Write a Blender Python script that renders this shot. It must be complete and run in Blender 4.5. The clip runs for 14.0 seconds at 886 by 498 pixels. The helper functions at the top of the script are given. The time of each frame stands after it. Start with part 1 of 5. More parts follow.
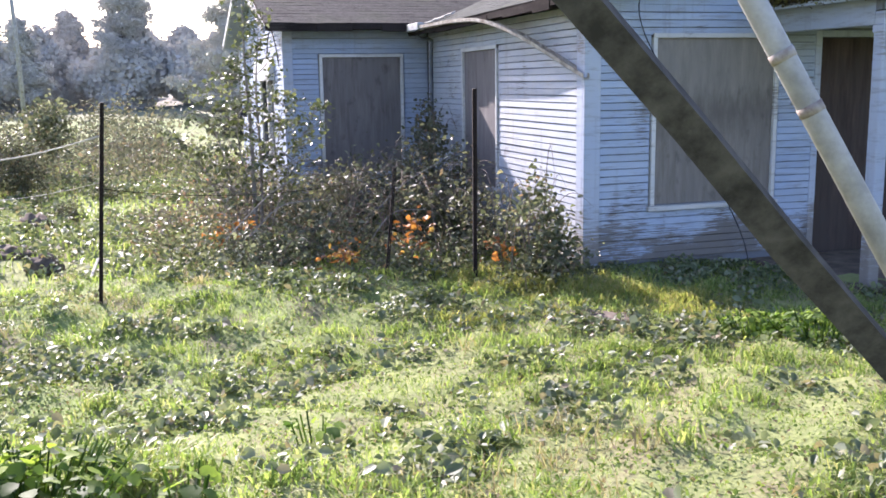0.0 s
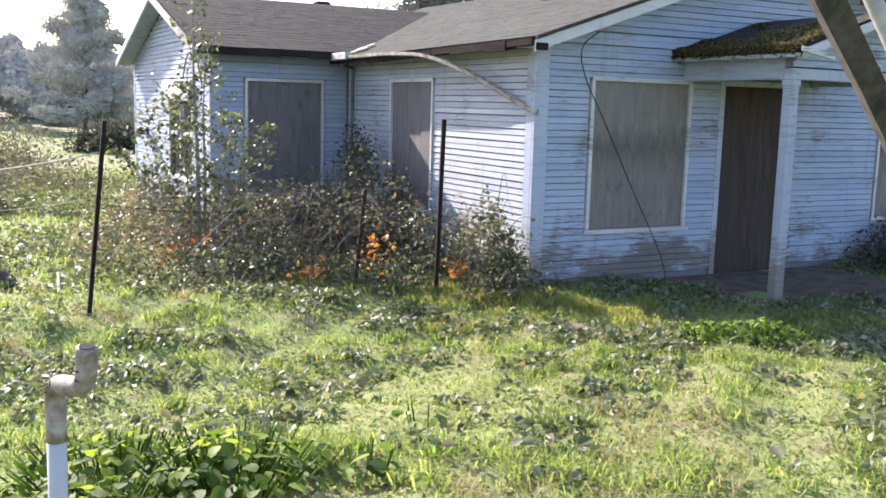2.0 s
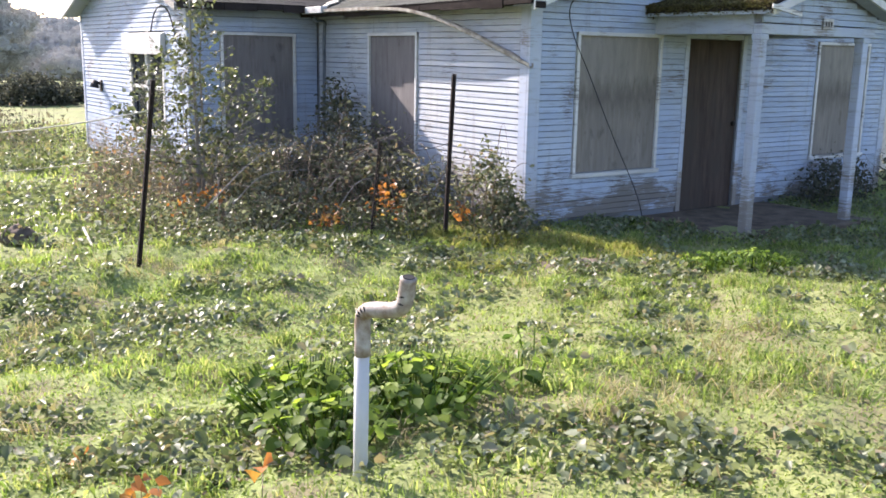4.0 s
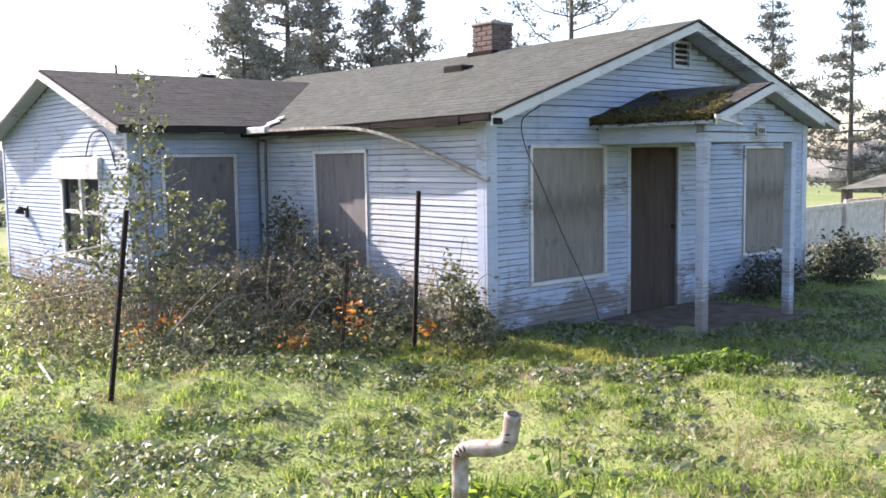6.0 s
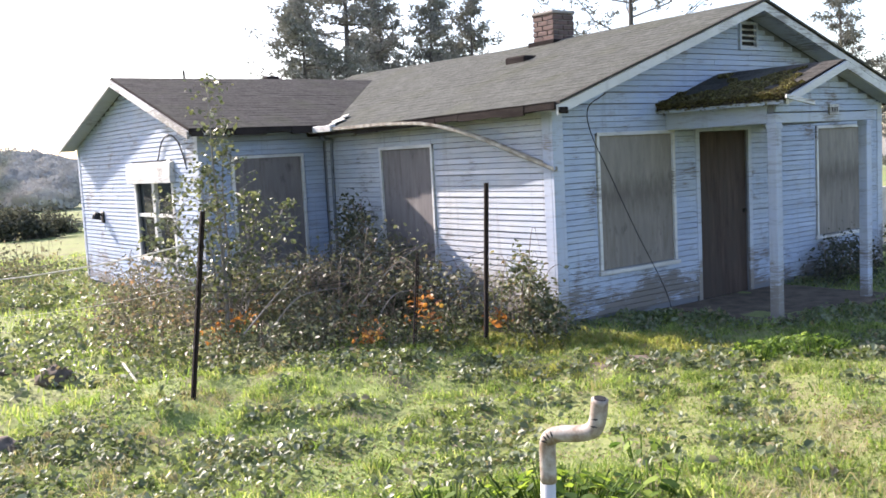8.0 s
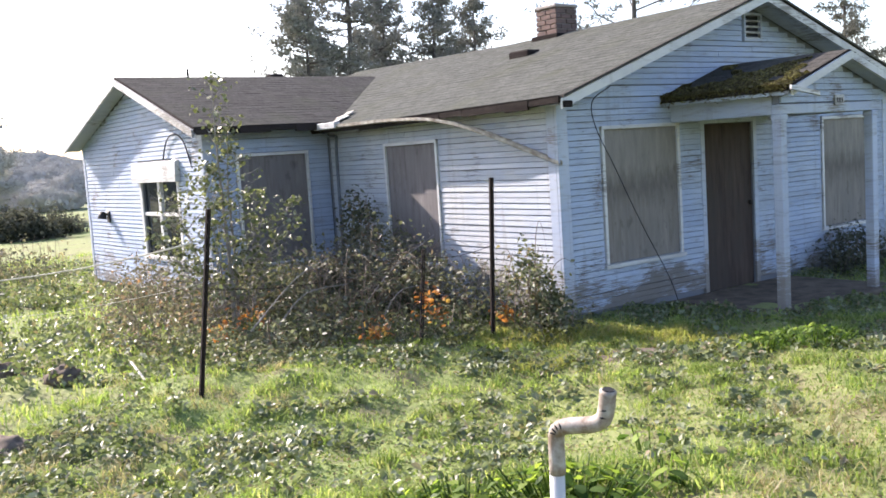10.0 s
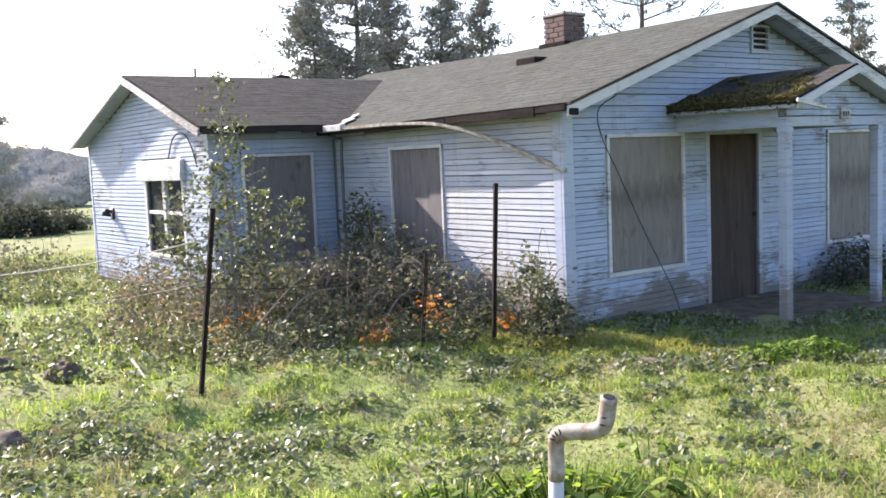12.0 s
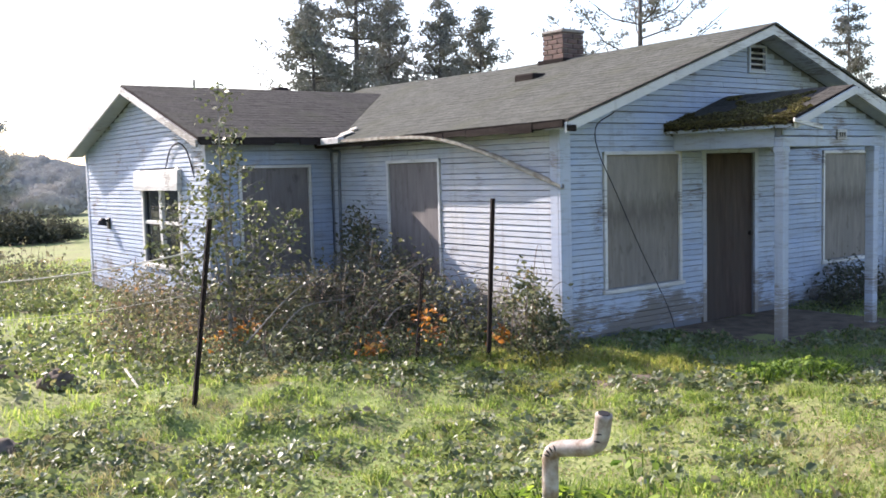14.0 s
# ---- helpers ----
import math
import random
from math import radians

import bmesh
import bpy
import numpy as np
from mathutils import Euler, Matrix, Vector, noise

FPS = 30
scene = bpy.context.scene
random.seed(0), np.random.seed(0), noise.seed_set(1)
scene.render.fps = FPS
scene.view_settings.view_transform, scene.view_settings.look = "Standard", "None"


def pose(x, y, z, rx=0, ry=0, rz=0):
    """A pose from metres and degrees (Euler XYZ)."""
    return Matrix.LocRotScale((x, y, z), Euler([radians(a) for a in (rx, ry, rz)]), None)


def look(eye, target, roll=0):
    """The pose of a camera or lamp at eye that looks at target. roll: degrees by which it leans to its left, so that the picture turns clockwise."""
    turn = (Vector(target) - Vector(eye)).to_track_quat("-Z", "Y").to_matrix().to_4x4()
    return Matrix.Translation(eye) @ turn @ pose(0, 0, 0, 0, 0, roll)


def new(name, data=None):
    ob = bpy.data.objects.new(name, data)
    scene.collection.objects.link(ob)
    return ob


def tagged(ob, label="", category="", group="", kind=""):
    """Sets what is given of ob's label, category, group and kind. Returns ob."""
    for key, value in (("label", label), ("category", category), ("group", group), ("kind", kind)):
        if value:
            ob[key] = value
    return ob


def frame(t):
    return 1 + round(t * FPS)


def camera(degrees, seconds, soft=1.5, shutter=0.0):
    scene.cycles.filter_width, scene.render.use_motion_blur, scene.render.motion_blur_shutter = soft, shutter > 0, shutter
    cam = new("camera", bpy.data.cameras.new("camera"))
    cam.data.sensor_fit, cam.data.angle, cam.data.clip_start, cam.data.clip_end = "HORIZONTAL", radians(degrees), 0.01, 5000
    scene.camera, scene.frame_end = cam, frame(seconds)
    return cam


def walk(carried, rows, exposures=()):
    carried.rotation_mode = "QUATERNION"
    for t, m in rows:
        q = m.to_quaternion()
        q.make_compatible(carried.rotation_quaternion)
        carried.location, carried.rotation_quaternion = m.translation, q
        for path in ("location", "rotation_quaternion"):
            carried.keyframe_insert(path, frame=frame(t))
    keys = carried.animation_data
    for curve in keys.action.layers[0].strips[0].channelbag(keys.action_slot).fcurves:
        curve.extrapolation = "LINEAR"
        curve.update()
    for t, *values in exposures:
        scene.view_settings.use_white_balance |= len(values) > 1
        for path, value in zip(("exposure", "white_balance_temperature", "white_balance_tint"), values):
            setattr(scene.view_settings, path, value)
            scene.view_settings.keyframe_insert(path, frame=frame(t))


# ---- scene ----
cam = camera(50.1, 14.0, soft=1.7)
PATH = [
    (0, (-3.609, -7.371, 1.687), (-3.018, -5.492, 1.339), -0.9),
    (0.5, (-3.939, -7.414, 1.673), (-3.461, -5.513, 1.275), 1.3),
    (0.6, (-4.034, -7.424, 1.655), (-3.561, -5.513, 1.299), 2.9),
    (1, (-4.33, -7.427, 1.699), (-3.817, -5.515, 1.418), 0.6),
    (1.5, (-4.68, -7.48, 1.721), (-3.807, -5.7, 1.456), 0.1),
    (2, (-4.977, -7.503, 1.737), (-4.041, -5.761, 1.441), 1.5),
    (2.3, (-5.196, -7.486, 1.744), (-4.281, -5.772, 1.269), 0.4),
    (2.5, (-5.357, -7.526, 1.75), (-4.499, -5.756, 1.389), 0.9),
    (2.6, (-5.434, -7.551, 1.744), (-4.546, -5.79, 1.415), 1.2),
    (4.8, (-6.543, -7.415, 1.85), (-5.384, -5.846, 1.408), 0.5),
    (5, (-6.584, -7.382, 1.852), (-5.501, -5.745, 1.472), -0.6),
    (5.5, (-6.661, -7.204, 1.901), (-5.385, -5.67, 1.761), -1.1),
    (6, (-6.762, -7.093, 1.917), (-5.457, -5.588, 1.73), -0.9),
    (6.5, (-6.828, -7.063, 1.909), (-5.626, -5.479, 1.697), 0.6),
    (7, (-6.838, -7.066, 1.909), (-5.662, -5.46, 1.71), -1.0),
    (7.5, (-6.828, -7.069, 1.904), (-5.644, -5.467, 1.728), -2.4),
    (8, (-6.828, -7.075, 1.904), (-5.627, -5.487, 1.709), -3.0),
    (8.5, (-6.833, -7.076, 1.903), (-5.642, -5.485, 1.686), -4.2),
    (9, (-6.836, -7.077, 1.902), (-5.649, -5.48, 1.703), -3.6),
    (9.2, (-6.845, -7.087, 1.904), (-5.653, -5.494, 1.698), -3.7),
    (11.3, (-6.811, -7.05, 1.877), (-5.629, -5.447, 1.693), -3.3),
    (11.5, (-6.838, -7.07, 1.891), (-5.651, -5.47, 1.714), -2.8),
    (12, (-6.84, -7.074, 1.889), (-5.652, -5.476, 1.698), -2.4),
    (12.5, (-6.841, -7.069, 1.89), (-5.656, -5.47, 1.695), -2.2),
    (13, (-6.838, -7.068, 1.888), (-5.654, -5.469, 1.685), -2.3),
    (13.5, (-6.844, -7.075, 1.888), (-5.644, -5.484, 1.72), -2.3),
    (14, (-6.845, -7.072, 1.888), (-5.648, -5.479, 1.727), -1.5),
]
walk(cam, [(t, look(eye, target, roll)) for t, eye, target, roll in PATH],
     [(0, 1.55, 6100, 27), (1.0, 1.55, 6200, 26), (1.5, 1.48, 6300, 24), (2.5, 1.53, 6450, 21), (5, 1.50, 6450, 23), (5.5, 1.58, 6450, 23), (6.5, 1.49, 6500, 22), (9, 1.47, 6500, 21), (12, 1.45, 6500, 21), (13, 1.45, 6500, 21), (14, 1.30, 6500, 21)])

# ---- world, sun, exposure ----
SUN_WAY = Vector((1.0, -3.75, -2.4)).normalized()
world = bpy.data.worlds.new("sky")
scene.world = world
world.use_nodes = True
wn = world.node_tree
sky = wn.nodes.new("ShaderNodeTexSky")
sky.sky_type = "NISHITA"
sky.sun_disc = False
sky.sun_elevation = math.asin(-SUN_WAY.z)
sky.sun_rotation = math.atan2(-SUN_WAY.x, -SUN_WAY.y)
sky.dust_density = 1.5
sky.air_density = 1.0
sky.ozone_density = 1.5
wn.nodes["Background"].inputs["Strength"].default_value = 0.14
wn.links.new(sky.outputs[0], wn.nodes["Background"].inputs["Color"])
sun = new("sun", bpy.data.lights.new("sun", "SUN"))
sun.data.energy, sun.data.angle, sun.data.color = 5.0, radians(0.6), (1.0, 0.93, 0.82)
sun.matrix_world = look((0, 0, 0), SUN_WAY)


# ---- materials ----
def material(name, rough=0.8, gloss=0.3):
    m = bpy.data.materials.new(name)
    m.use_nodes = True
    t = m.node_tree
    b = t.nodes["Principled BSDF"]
    b.inputs["Roughness"].default_value = rough
    b.inputs["Specular IOR Level"].default_value = gloss
    return m, t, b


def link(t, a, b):
    t.links.new(a, b)


def coords(t, scale=(1, 1, 1), kind="pos"):
    mp = t.nodes.new("ShaderNodeMapping")
    mp.inputs["Scale"].default_value = scale
    if kind == "pos":
        link(t, t.nodes.new("ShaderNodeNewGeometry").outputs["Position"], mp.inputs["Vector"])
    else:
        link(t, t.nodes.new("ShaderNodeTexCoord").outputs["Object"], mp.inputs["Vector"])
    return mp.outputs[0]


def noise_tex(t, vec, scale, detail=4.0, rough=0.6):
    n = t.nodes.new("ShaderNodeTexNoise")
    n.inputs["Scale"].default_value, n.inputs["Detail"].default_value, n.inputs["Roughness"].default_value = scale, detail, rough
    link(t, vec, n.inputs["Vector"])
    return n.outputs["Fac"]


def ramp(t, fac, stops):
    r = t.nodes.new("ShaderNodeValToRGB")
    e = r.color_ramp.elements
    while len(e) < len(stops):
        e.new(0.5)
    for k, (p, c) in zip(e, stops):
        k.position, k.color = p, (*c, 1) if len(c) == 3 else c
    link(t, fac, r.inputs["Fac"])
    return r.outputs["Color"]


def grey(v):
    return (v, v, v)


def mix(t, fac, a, b, how="MIX"):
    m = t.nodes.new("ShaderNodeMix")
    m.data_type, m.blend_type = "RGBA", how
    for k, v in ((0, fac), (6, a), (7, b)):
        if isinstance(v, (int, float)):
            m.inputs[k].default_value = v
        elif isinstance(v, tuple):
            m.inputs[k].default_value = (*v, 1)
        else:
            link(t, v, m.inputs[k])
    return m.outputs[2]


def bump(t, b, height, strength=0.4, distance=0.01):
    n = t.nodes.new("ShaderNodeBump")
    n.inputs["Strength"].default_value, n.inputs["Distance"].default_value = strength, distance
    link(t, height, n.inputs["Height"])
    link(t, n.outputs[0], b.inputs["Normal"])


def per_object(t):
    return t.nodes.new("ShaderNodeObjectInfo").outputs["Random"]


def per_island(t):
    return t.nodes.new("ShaderNodeNewGeometry").outputs["Random Per Island"]


def paint_material(name, colour, worn, wood, amount, rough=0.65, dirt=0.5, splash=0.0, gloss=0.3):
    """Old house paint: faded in patches, flaked to bare grey wood along the grain, grimy; splash: paint lost near the ground."""
    m, t, b = material(name, rough, gloss)
    p = coords(t)
    base = mix(t, ramp(t, noise_tex(t, p, 1.3, 5), [(0.35, grey(0)), (0.7, grey(1))]), colour, worn)
    base = mix(t, 0.22, base, ramp(t, per_object(t), [(0, grey(0.35)), (1, grey(1))]), "MULTIPLY")
    flakes = noise_tex(t, coords(t, (1.3, 1.3, 24)), 3.2, 8, 0.75)
    area = ramp(t, noise_tex(t, coords(t, (1, 1, 1.4)), 1.25, 5), [(0.38, grey(0.28)), (0.66, grey(0.72))])
    low = t.nodes.new("ShaderNodeMapRange")
    sep = t.nodes.new("ShaderNodeSeparateXYZ")
    link(t, p, sep.inputs[0])
    link(t, sep.outputs["Z"], low.inputs["Value"])
    for k, v in ((1, 0.0), (2, 0.75), (3, splash), (4, 0.0)):
        low.inputs[k].default_value = v
    add = t.nodes.new("ShaderNodeMath")
    link(t, area, add.inputs[0])
    link(t, low.outputs[0], add.inputs[1])
    mul = t.nodes.new("ShaderNodeMath")
    mul.operation = "MULTIPLY"
    link(t, flakes, mul.inputs[0])
    link(t, add.outputs[0], mul.inputs[1])
    bare = ramp(t, mul.outputs[0], [(amount, grey(0)), (amount + 0.06, grey(0.9))])
    grain = noise_tex(t, coords(t, (3, 3, 60)), 5.0, 4)
    base = mix(t, bare, base, mix(t, grain, wood, tuple(v * 0.5 for v in wood)))
    grime = noise_tex(t, coords(t, (1.1, 1.1, 9.0)), 2.4, 7, 0.72)
    base = mix(t, ramp(t, grime, [(0.52, grey(0)), (0.74, grey(dirt))]), base, (0.19, 0.17, 0.145))
    drips = noise_tex(t, coords(t, (7, 7, 0.45)), 1.6, 5, 0.65)
    base = mix(t, ramp(t, drips, [(0.56, grey(0)), (0.75, grey(dirt * 0.6))]), base, (0.17, 0.155, 0.14))
    link(t, base, b.inputs["Base Color"])
    bump(t, b, flakes, 0.35, 0.004)
    return m


BLUE = (0.335, 0.415, 0.56)
M_SIDING = paint_material("blue siding paint", BLUE, (0.41, 0.465, 0.55), (0.17, 0.145, 0.12), 0.318, dirt=0.75, splash=0.42)
M_SIDINGOLD = paint_material("chalky sun-bleached blue siding paint", (0.39, 0.435, 0.51), (0.49, 0.50, 0.505), (0.20, 0.18, 0.155), 0.335, dirt=0.6, splash=0.35)
M_TRIMBLUE = paint_material("blue trim paint", (0.38, 0.44, 0.56), (0.46, 0.50, 0.56), (0.27, 0.24, 0.21), 0.315, dirt=0.7, splash=0.5)
M_WHITE = paint_material("white trim paint", (0.66, 0.66, 0.65), (0.52, 0.52, 0.51), (0.28, 0.26, 0.24), 0.29)
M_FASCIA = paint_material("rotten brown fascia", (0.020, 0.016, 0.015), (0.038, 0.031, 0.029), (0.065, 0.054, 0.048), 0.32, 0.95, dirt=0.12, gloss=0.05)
M_SHEATH = paint_material("wall sheathing", (0.16, 0.175, 0.21), (0.19, 0.20, 0.22), (0.15, 0.14, 0.13), 0.3)
M_SOFFIT = paint_material("grey soffit paint", (0.33, 0.36, 0.42), (0.40, 0.42, 0.45), (0.25, 0.23, 0.21), 0.31)


def plywood(name, dark, light, stain, drip=False):
    m, t, b = material(name, 0.85)
    g = noise_tex(t, coords(t, (7, 7, 0.7)), 2.6, 7, 0.7)
    c = mix(t, ramp(t, g, [(0.3, grey(0)), (0.72, grey(1))]), dark, light)
    big = noise_tex(t, coords(t, (2.0, 2.0, 0.9)), 1.7, 4)
    c = mix(t, ramp(t, big, [(0.45, grey(0)), (0.62, grey(0.75))]), c, stain)
    spots = noise_tex(t, coords(t, (3.5, 3.5, 2.0)), 2.7, 5)
    c = mix(t, ramp(t, spots, [(0.58, grey(0)), (0.72, grey(0.5))]), c, (0.05, 0.045, 0.042))
    if drip:
        # water stain: a ragged tide line half way up the sheet, with runs hanging from it
        sep = t.nodes.new("ShaderNodeSeparateXYZ")
        link(t, coords(t), sep.inputs[0])
        runs = noise_tex(t, coords(t, (7, 7, 1.6)), 1.9, 7, 0.7)
        at = t.nodes.new("ShaderNodeMath")
        at.operation = "MULTIPLY_ADD"
        link(t, runs, at.inputs[0])
        at.inputs[1].default_value = -0.62
        link(t, sep.outputs["Z"], at.inputs[2])
        half = t.nodes.new("ShaderNodeMath")
        half.operation = "MULTIPLY"
        link(t, at.outputs[0], half.inputs[0])
        half.inputs[1].default_value = 0.5
        streak = ramp(t, noise_tex(t, coords(t, (4.5, 4.5, 0.8)), 1.7, 7, 0.7), [(0.46, grey(0)), (0.64, grey(0.6))])
        above = ramp(t, half.outputs[0], [(0.47, grey(0)), (0.58, grey(1))])
        c = mix(t, mix(t, 1.0, streak, above, "MULTIPLY"), c, (0.085, 0.076, 0.066))
        c = mix(t, ramp(t, half.outputs[0], [(0.53, grey(0)), (0.66, grey(0.35))]), c, (0.28, 0.265, 0.235))
        c = mix(t, ramp(t, half.outputs[0], [(0.40, grey(0)), (0.535, grey(0.5)), (0.64, grey(0))]), c, (0.085, 0.075, 0.066))
    link(t, c, b.inputs["Base Color"])
    bump(t, b, g, 0.25, 0.003)
    return m


M_PLY = plywood("weathered plywood", (0.15, 0.133, 0.115), (0.27, 0.245, 0.218), (0.19, 0.172, 0.155), True)
M_PLYMID = plywood("grey plywood", (0.115, 0.102, 0.098), (0.23, 0.21, 0.203), (0.165, 0.152, 0.15))
M_PLYDARK = plywood("dark weathered plywood", (0.032, 0.022, 0.018), (0.085, 0.06, 0.05), (0.055, 0.044, 0.038))


def shingle_material(name, a, c2, moss):
    m, t, b = material(name, 0.95, 0.06)
    n = noise_tex(t, coords(t), 26.0, 3, 0.7)
    c = mix(t, ramp(t, n, [(0.3, grey(0)), (0.7, grey(1))]), a, c2)
    c = mix(t, 0.14, c, ramp(t, per_island(t), [(0, grey(0.35)), (1, grey(1))]), "MULTIPLY")
    pa = noise_tex(t, coords(t), 1.2, 5)
    c = mix(t, ramp(t, pa, [(0.50, grey(0)), (0.68, grey(moss))]), c, (0.075, 0.080, 0.055))
    worn = noise_tex(t, coords(t, (2.0, 2.0, 2.0)), 2.6, 6, 0.7)
    c = mix(t, 0.55, c, ramp(t, worn, [(0.32, grey(0.45)), (0.68, grey(1.25))]), "MULTIPLY")
    link(t, c, b.inputs["Base Color"])
    bump(t, b, n, 0.5, 0.006)
    return m


M_ROOF = shingle_material("grey asphalt shingles", (0.060, 0.064, 0.056), (0.118, 0.122, 0.108), 0.5)
M_ROOFDARK = shingle_material("dark asphalt shingles", (0.050, 0.047, 0.042), (0.098, 0.093, 0.084), 0.5)


def plain(name, colour, rough=0.6, metal=0.0, var=0.25, scale=12.0, colour2=None):
    m, t, b = material(name, rough)
    n = noise_tex(t, coords(t), scale, 5, 0.65)
    lo = colour2 or tuple(v * (1 - var) for v in colour)
    link(t, mix(t, ramp(t, n, [(0.35, grey(0)), (0.68, grey(1))]), lo, colour), b.inputs["Base Color"])
    b.inputs["Metallic"].default_value = metal
    bump(t, b, n, 0.2, 0.003)
    return m


M_BEAM = plain("grey weathered timber", (0.095, 0.086, 0.075), 0.95, 0, 0.6, 15, (0.030, 0.027, 0.024))
M_SOIL = plain("dark earth", (0.17, 0.135, 0.105), 1.0, 0, 0.5, 9)
M_RUST = plain("rusty steel post", (0.028, 0.019, 0.017), 0.95, 0.0, 0.4, 30)
M_PIPE = plain("white plastic pipe", (0.50, 0.50, 0.51), 0.5, 0, 0.12, 8)
M_PIPERUST = plain("rust-stained pipe elbow", (0.40, 0.37, 0.34), 0.6, 0, 0.3, 20, (0.17, 0.12, 0.085))
M_POLE = plain("pale galvanised pole", (0.42, 0.41, 0.39), 0.55, 0.1, 0.4, 14)
M_ROPE = plain("pale rope", (0.58, 0.54, 0.46), 0.9)
M_GUTTER = plain("dirty cream gutter paint", (0.47, 0.44, 0.38), 0.7, 0, 0.4, 9, (0.16, 0.13, 0.10))
M_SPOUT = plain("dirty blue-grey pipe paint", (0.17, 0.19, 0.22), 0.7, 0, 0.5, 7)
M_CABLE = plain("black cable", (0.03, 0.03, 0.035), 0.6)
M_BARK = plain("grey bark", (0.30, 0.27, 0.24), 0.9, 0, 0.4, 24)
M_TRUNK = plain("dark conifer bark", (0.115, 0.105, 0.098), 0.95, 0, 0.35, 6)
M_CANE = plain("brown bramble cane", (0.24, 0.17, 0.13), 0.8, 0, 0.4, 30, (0.14, 0.12, 0.085))
M_BRICK = plain("red-brown brick", (0.18, 0.115, 0.098), 0.9, 0, 0.6, 9, (0.10, 0.075, 0.068))
M_MORTAR = plain("grey mortar", (0.35, 0.32, 0.29), 0.95)
M_PORCHEARTH = plain("brown porch earth", (0.17, 0.13, 0.095), 0.95, 0, 0.6, 5)
M_DARK = plain("dark interior", (0.02, 0.02, 0.022), 0.9)
M_CURTAIN = plain("grey curtain", (0.45, 0.43, 0.38), 0.9)
M_METAL = plain("dark lamp metal", (0.03, 0.028, 0.03), 0.5, 0.5)
M_TIN = plain("pale metal roofing", (0.60, 0.62, 0.64), 0.5, 0.0, 0.2)
M_FENCE = plain("pale fence boards", (0.68, 0.61, 0.54), 0.9, 0, 0.35, 7)
M_GLASS, gt, gb = material("window glass", 0.05)
gb.inputs["Base Color"].default_value = (0.02, 0.025, 0.03, 1)
gb.inputs["Specular IOR Level"].default_value = 0.6


def foliage(name, stops, through_light=0.45, gloss=0.35, rough=0.45, tint=(1.35, 1.4, 0.8)):
    """Leaves: each its own tint from the ramp, light shining through them."""
    m, t, b = material(name, rough)
    c = ramp(t, per_island(t), stops)
    patch = noise_tex(t, coords(t), 0.8, 3)
    c = mix(t, 0.5, c, ramp(t, patch, [(0.3, grey(0.45)), (0.7, grey(1))]), "MULTIPLY")
    link(t, c, b.inputs["Base Color"])
    b.inputs["Specular IOR Level"].default_value = gloss
    tr = t.nodes.new("ShaderNodeBsdfTranslucent")
    link(t, mix(t, 1.0, c, tint, "MULTIPLY"), tr.inputs["Color"])
    ms = t.nodes.new("ShaderNodeMixShader")
    ms.inputs[0].default_value = through_light
    link(t, b.outputs[0], ms.inputs[1])
    link(t, tr.outputs[0], ms.inputs[2])
    link(t, ms.outputs[0], t.nodes["Material Output"].inputs["Surface"])
    return m


M_GRASS = foliage("meadow grass", [(0.0, (0.135, 0.21, 0.062)), (0.45, (0.245, 0.33, 0.10)), (0.8, (0.335, 0.395, 0.145)), (1.0, (0.44, 0.42, 0.235))], 0.5, 0.2)
M_STRAW = foliage("dry grass", [(0.0, (0.26, 0.21, 0.13)), (0.6, (0.44, 0.38, 0.26)), (1.0, (0.26, 0.28, 0.10))], 0.4, 0.15)
M_WEED = foliage("low weed leaves", [(0.0, (0.085, 0.115, 0.052)), (0.5, (0.175, 0.21, 0.11)), (0.85, (0.27, 0.30, 0.20)), (1.0, (0.28, 0.22, 0.15))], 0.3, 0.36, 0.48)
M_CLOVER = foliage("clover and litter", [(0.0, (0.10, 0.16, 0.045)), (0.55, (0.20, 0.275, 0.075)), (0.80, (0.28, 0.33, 0.11)), (0.84, (0.19, 0.15, 0.10)), (1.0, (0.28, 0.22, 0.15))], 0.4, 0.2, 0.7)
M_LUSH = foliage("lush broad leaves", [(0.0, (0.045, 0.09, 0.025)), (0.5, (0.14, 0.22, 0.048)), (1.0, (0.34, 0.44, 0.085))], 0.5, 0.16, 0.55)
# bramble leaf in two copies: one coloured as shaded, one as lit
M_BRAMBLESHADE = foliage("shaded bramble leaves", [(0.0, (0.058, 0.062, 0.042)), (0.6, (0.135, 0.142, 0.09)), (0.9, (0.22, 0.22, 0.15)), (1.0, (0.23, 0.14, 0.09))], 0.35, 0.35, 0.5, (1.15, 1.2, 0.85))
M_BRAMBLELIT = foliage("lit green bramble leaves", [(0.0, (0.075, 0.088, 0.050)), (0.6, (0.175, 0.19, 0.115)), (0.9, (0.31, 0.315, 0.22)), (1.0, (0.31, 0.20, 0.13))], 0.4, 0.36, 0.48, (1.15, 1.2, 0.85))
M_SCRUB = foliage("grey-green scrub leaves", [(0.0, (0.12, 0.13, 0.085)), (0.7, (0.21, 0.215, 0.14)), (1.0, (0.28, 0.24, 0.16))], 0.35, 0.2, 0.7, (1.1, 1.1, 0.9))
M_AUTUMN = foliage("autumn leaves", [(0.0, (0.085, 0.088, 0.058)), (0.55, (0.19, 0.18, 0.125)), (0.88, (0.28, 0.235, 0.165)), (1.0, (0.36, 0.19, 0.10))], 0.4, 0.45, 0.45, (1.15, 1.15, 0.9))
M_ORANGE = foliage("bright orange leaves", [(0.0, (0.30, 0.11, 0.04)), (0.6, (0.50, 0.20, 0.06)), (1.0, (0.60, 0.36, 0.10))], 0.35, 0.3)
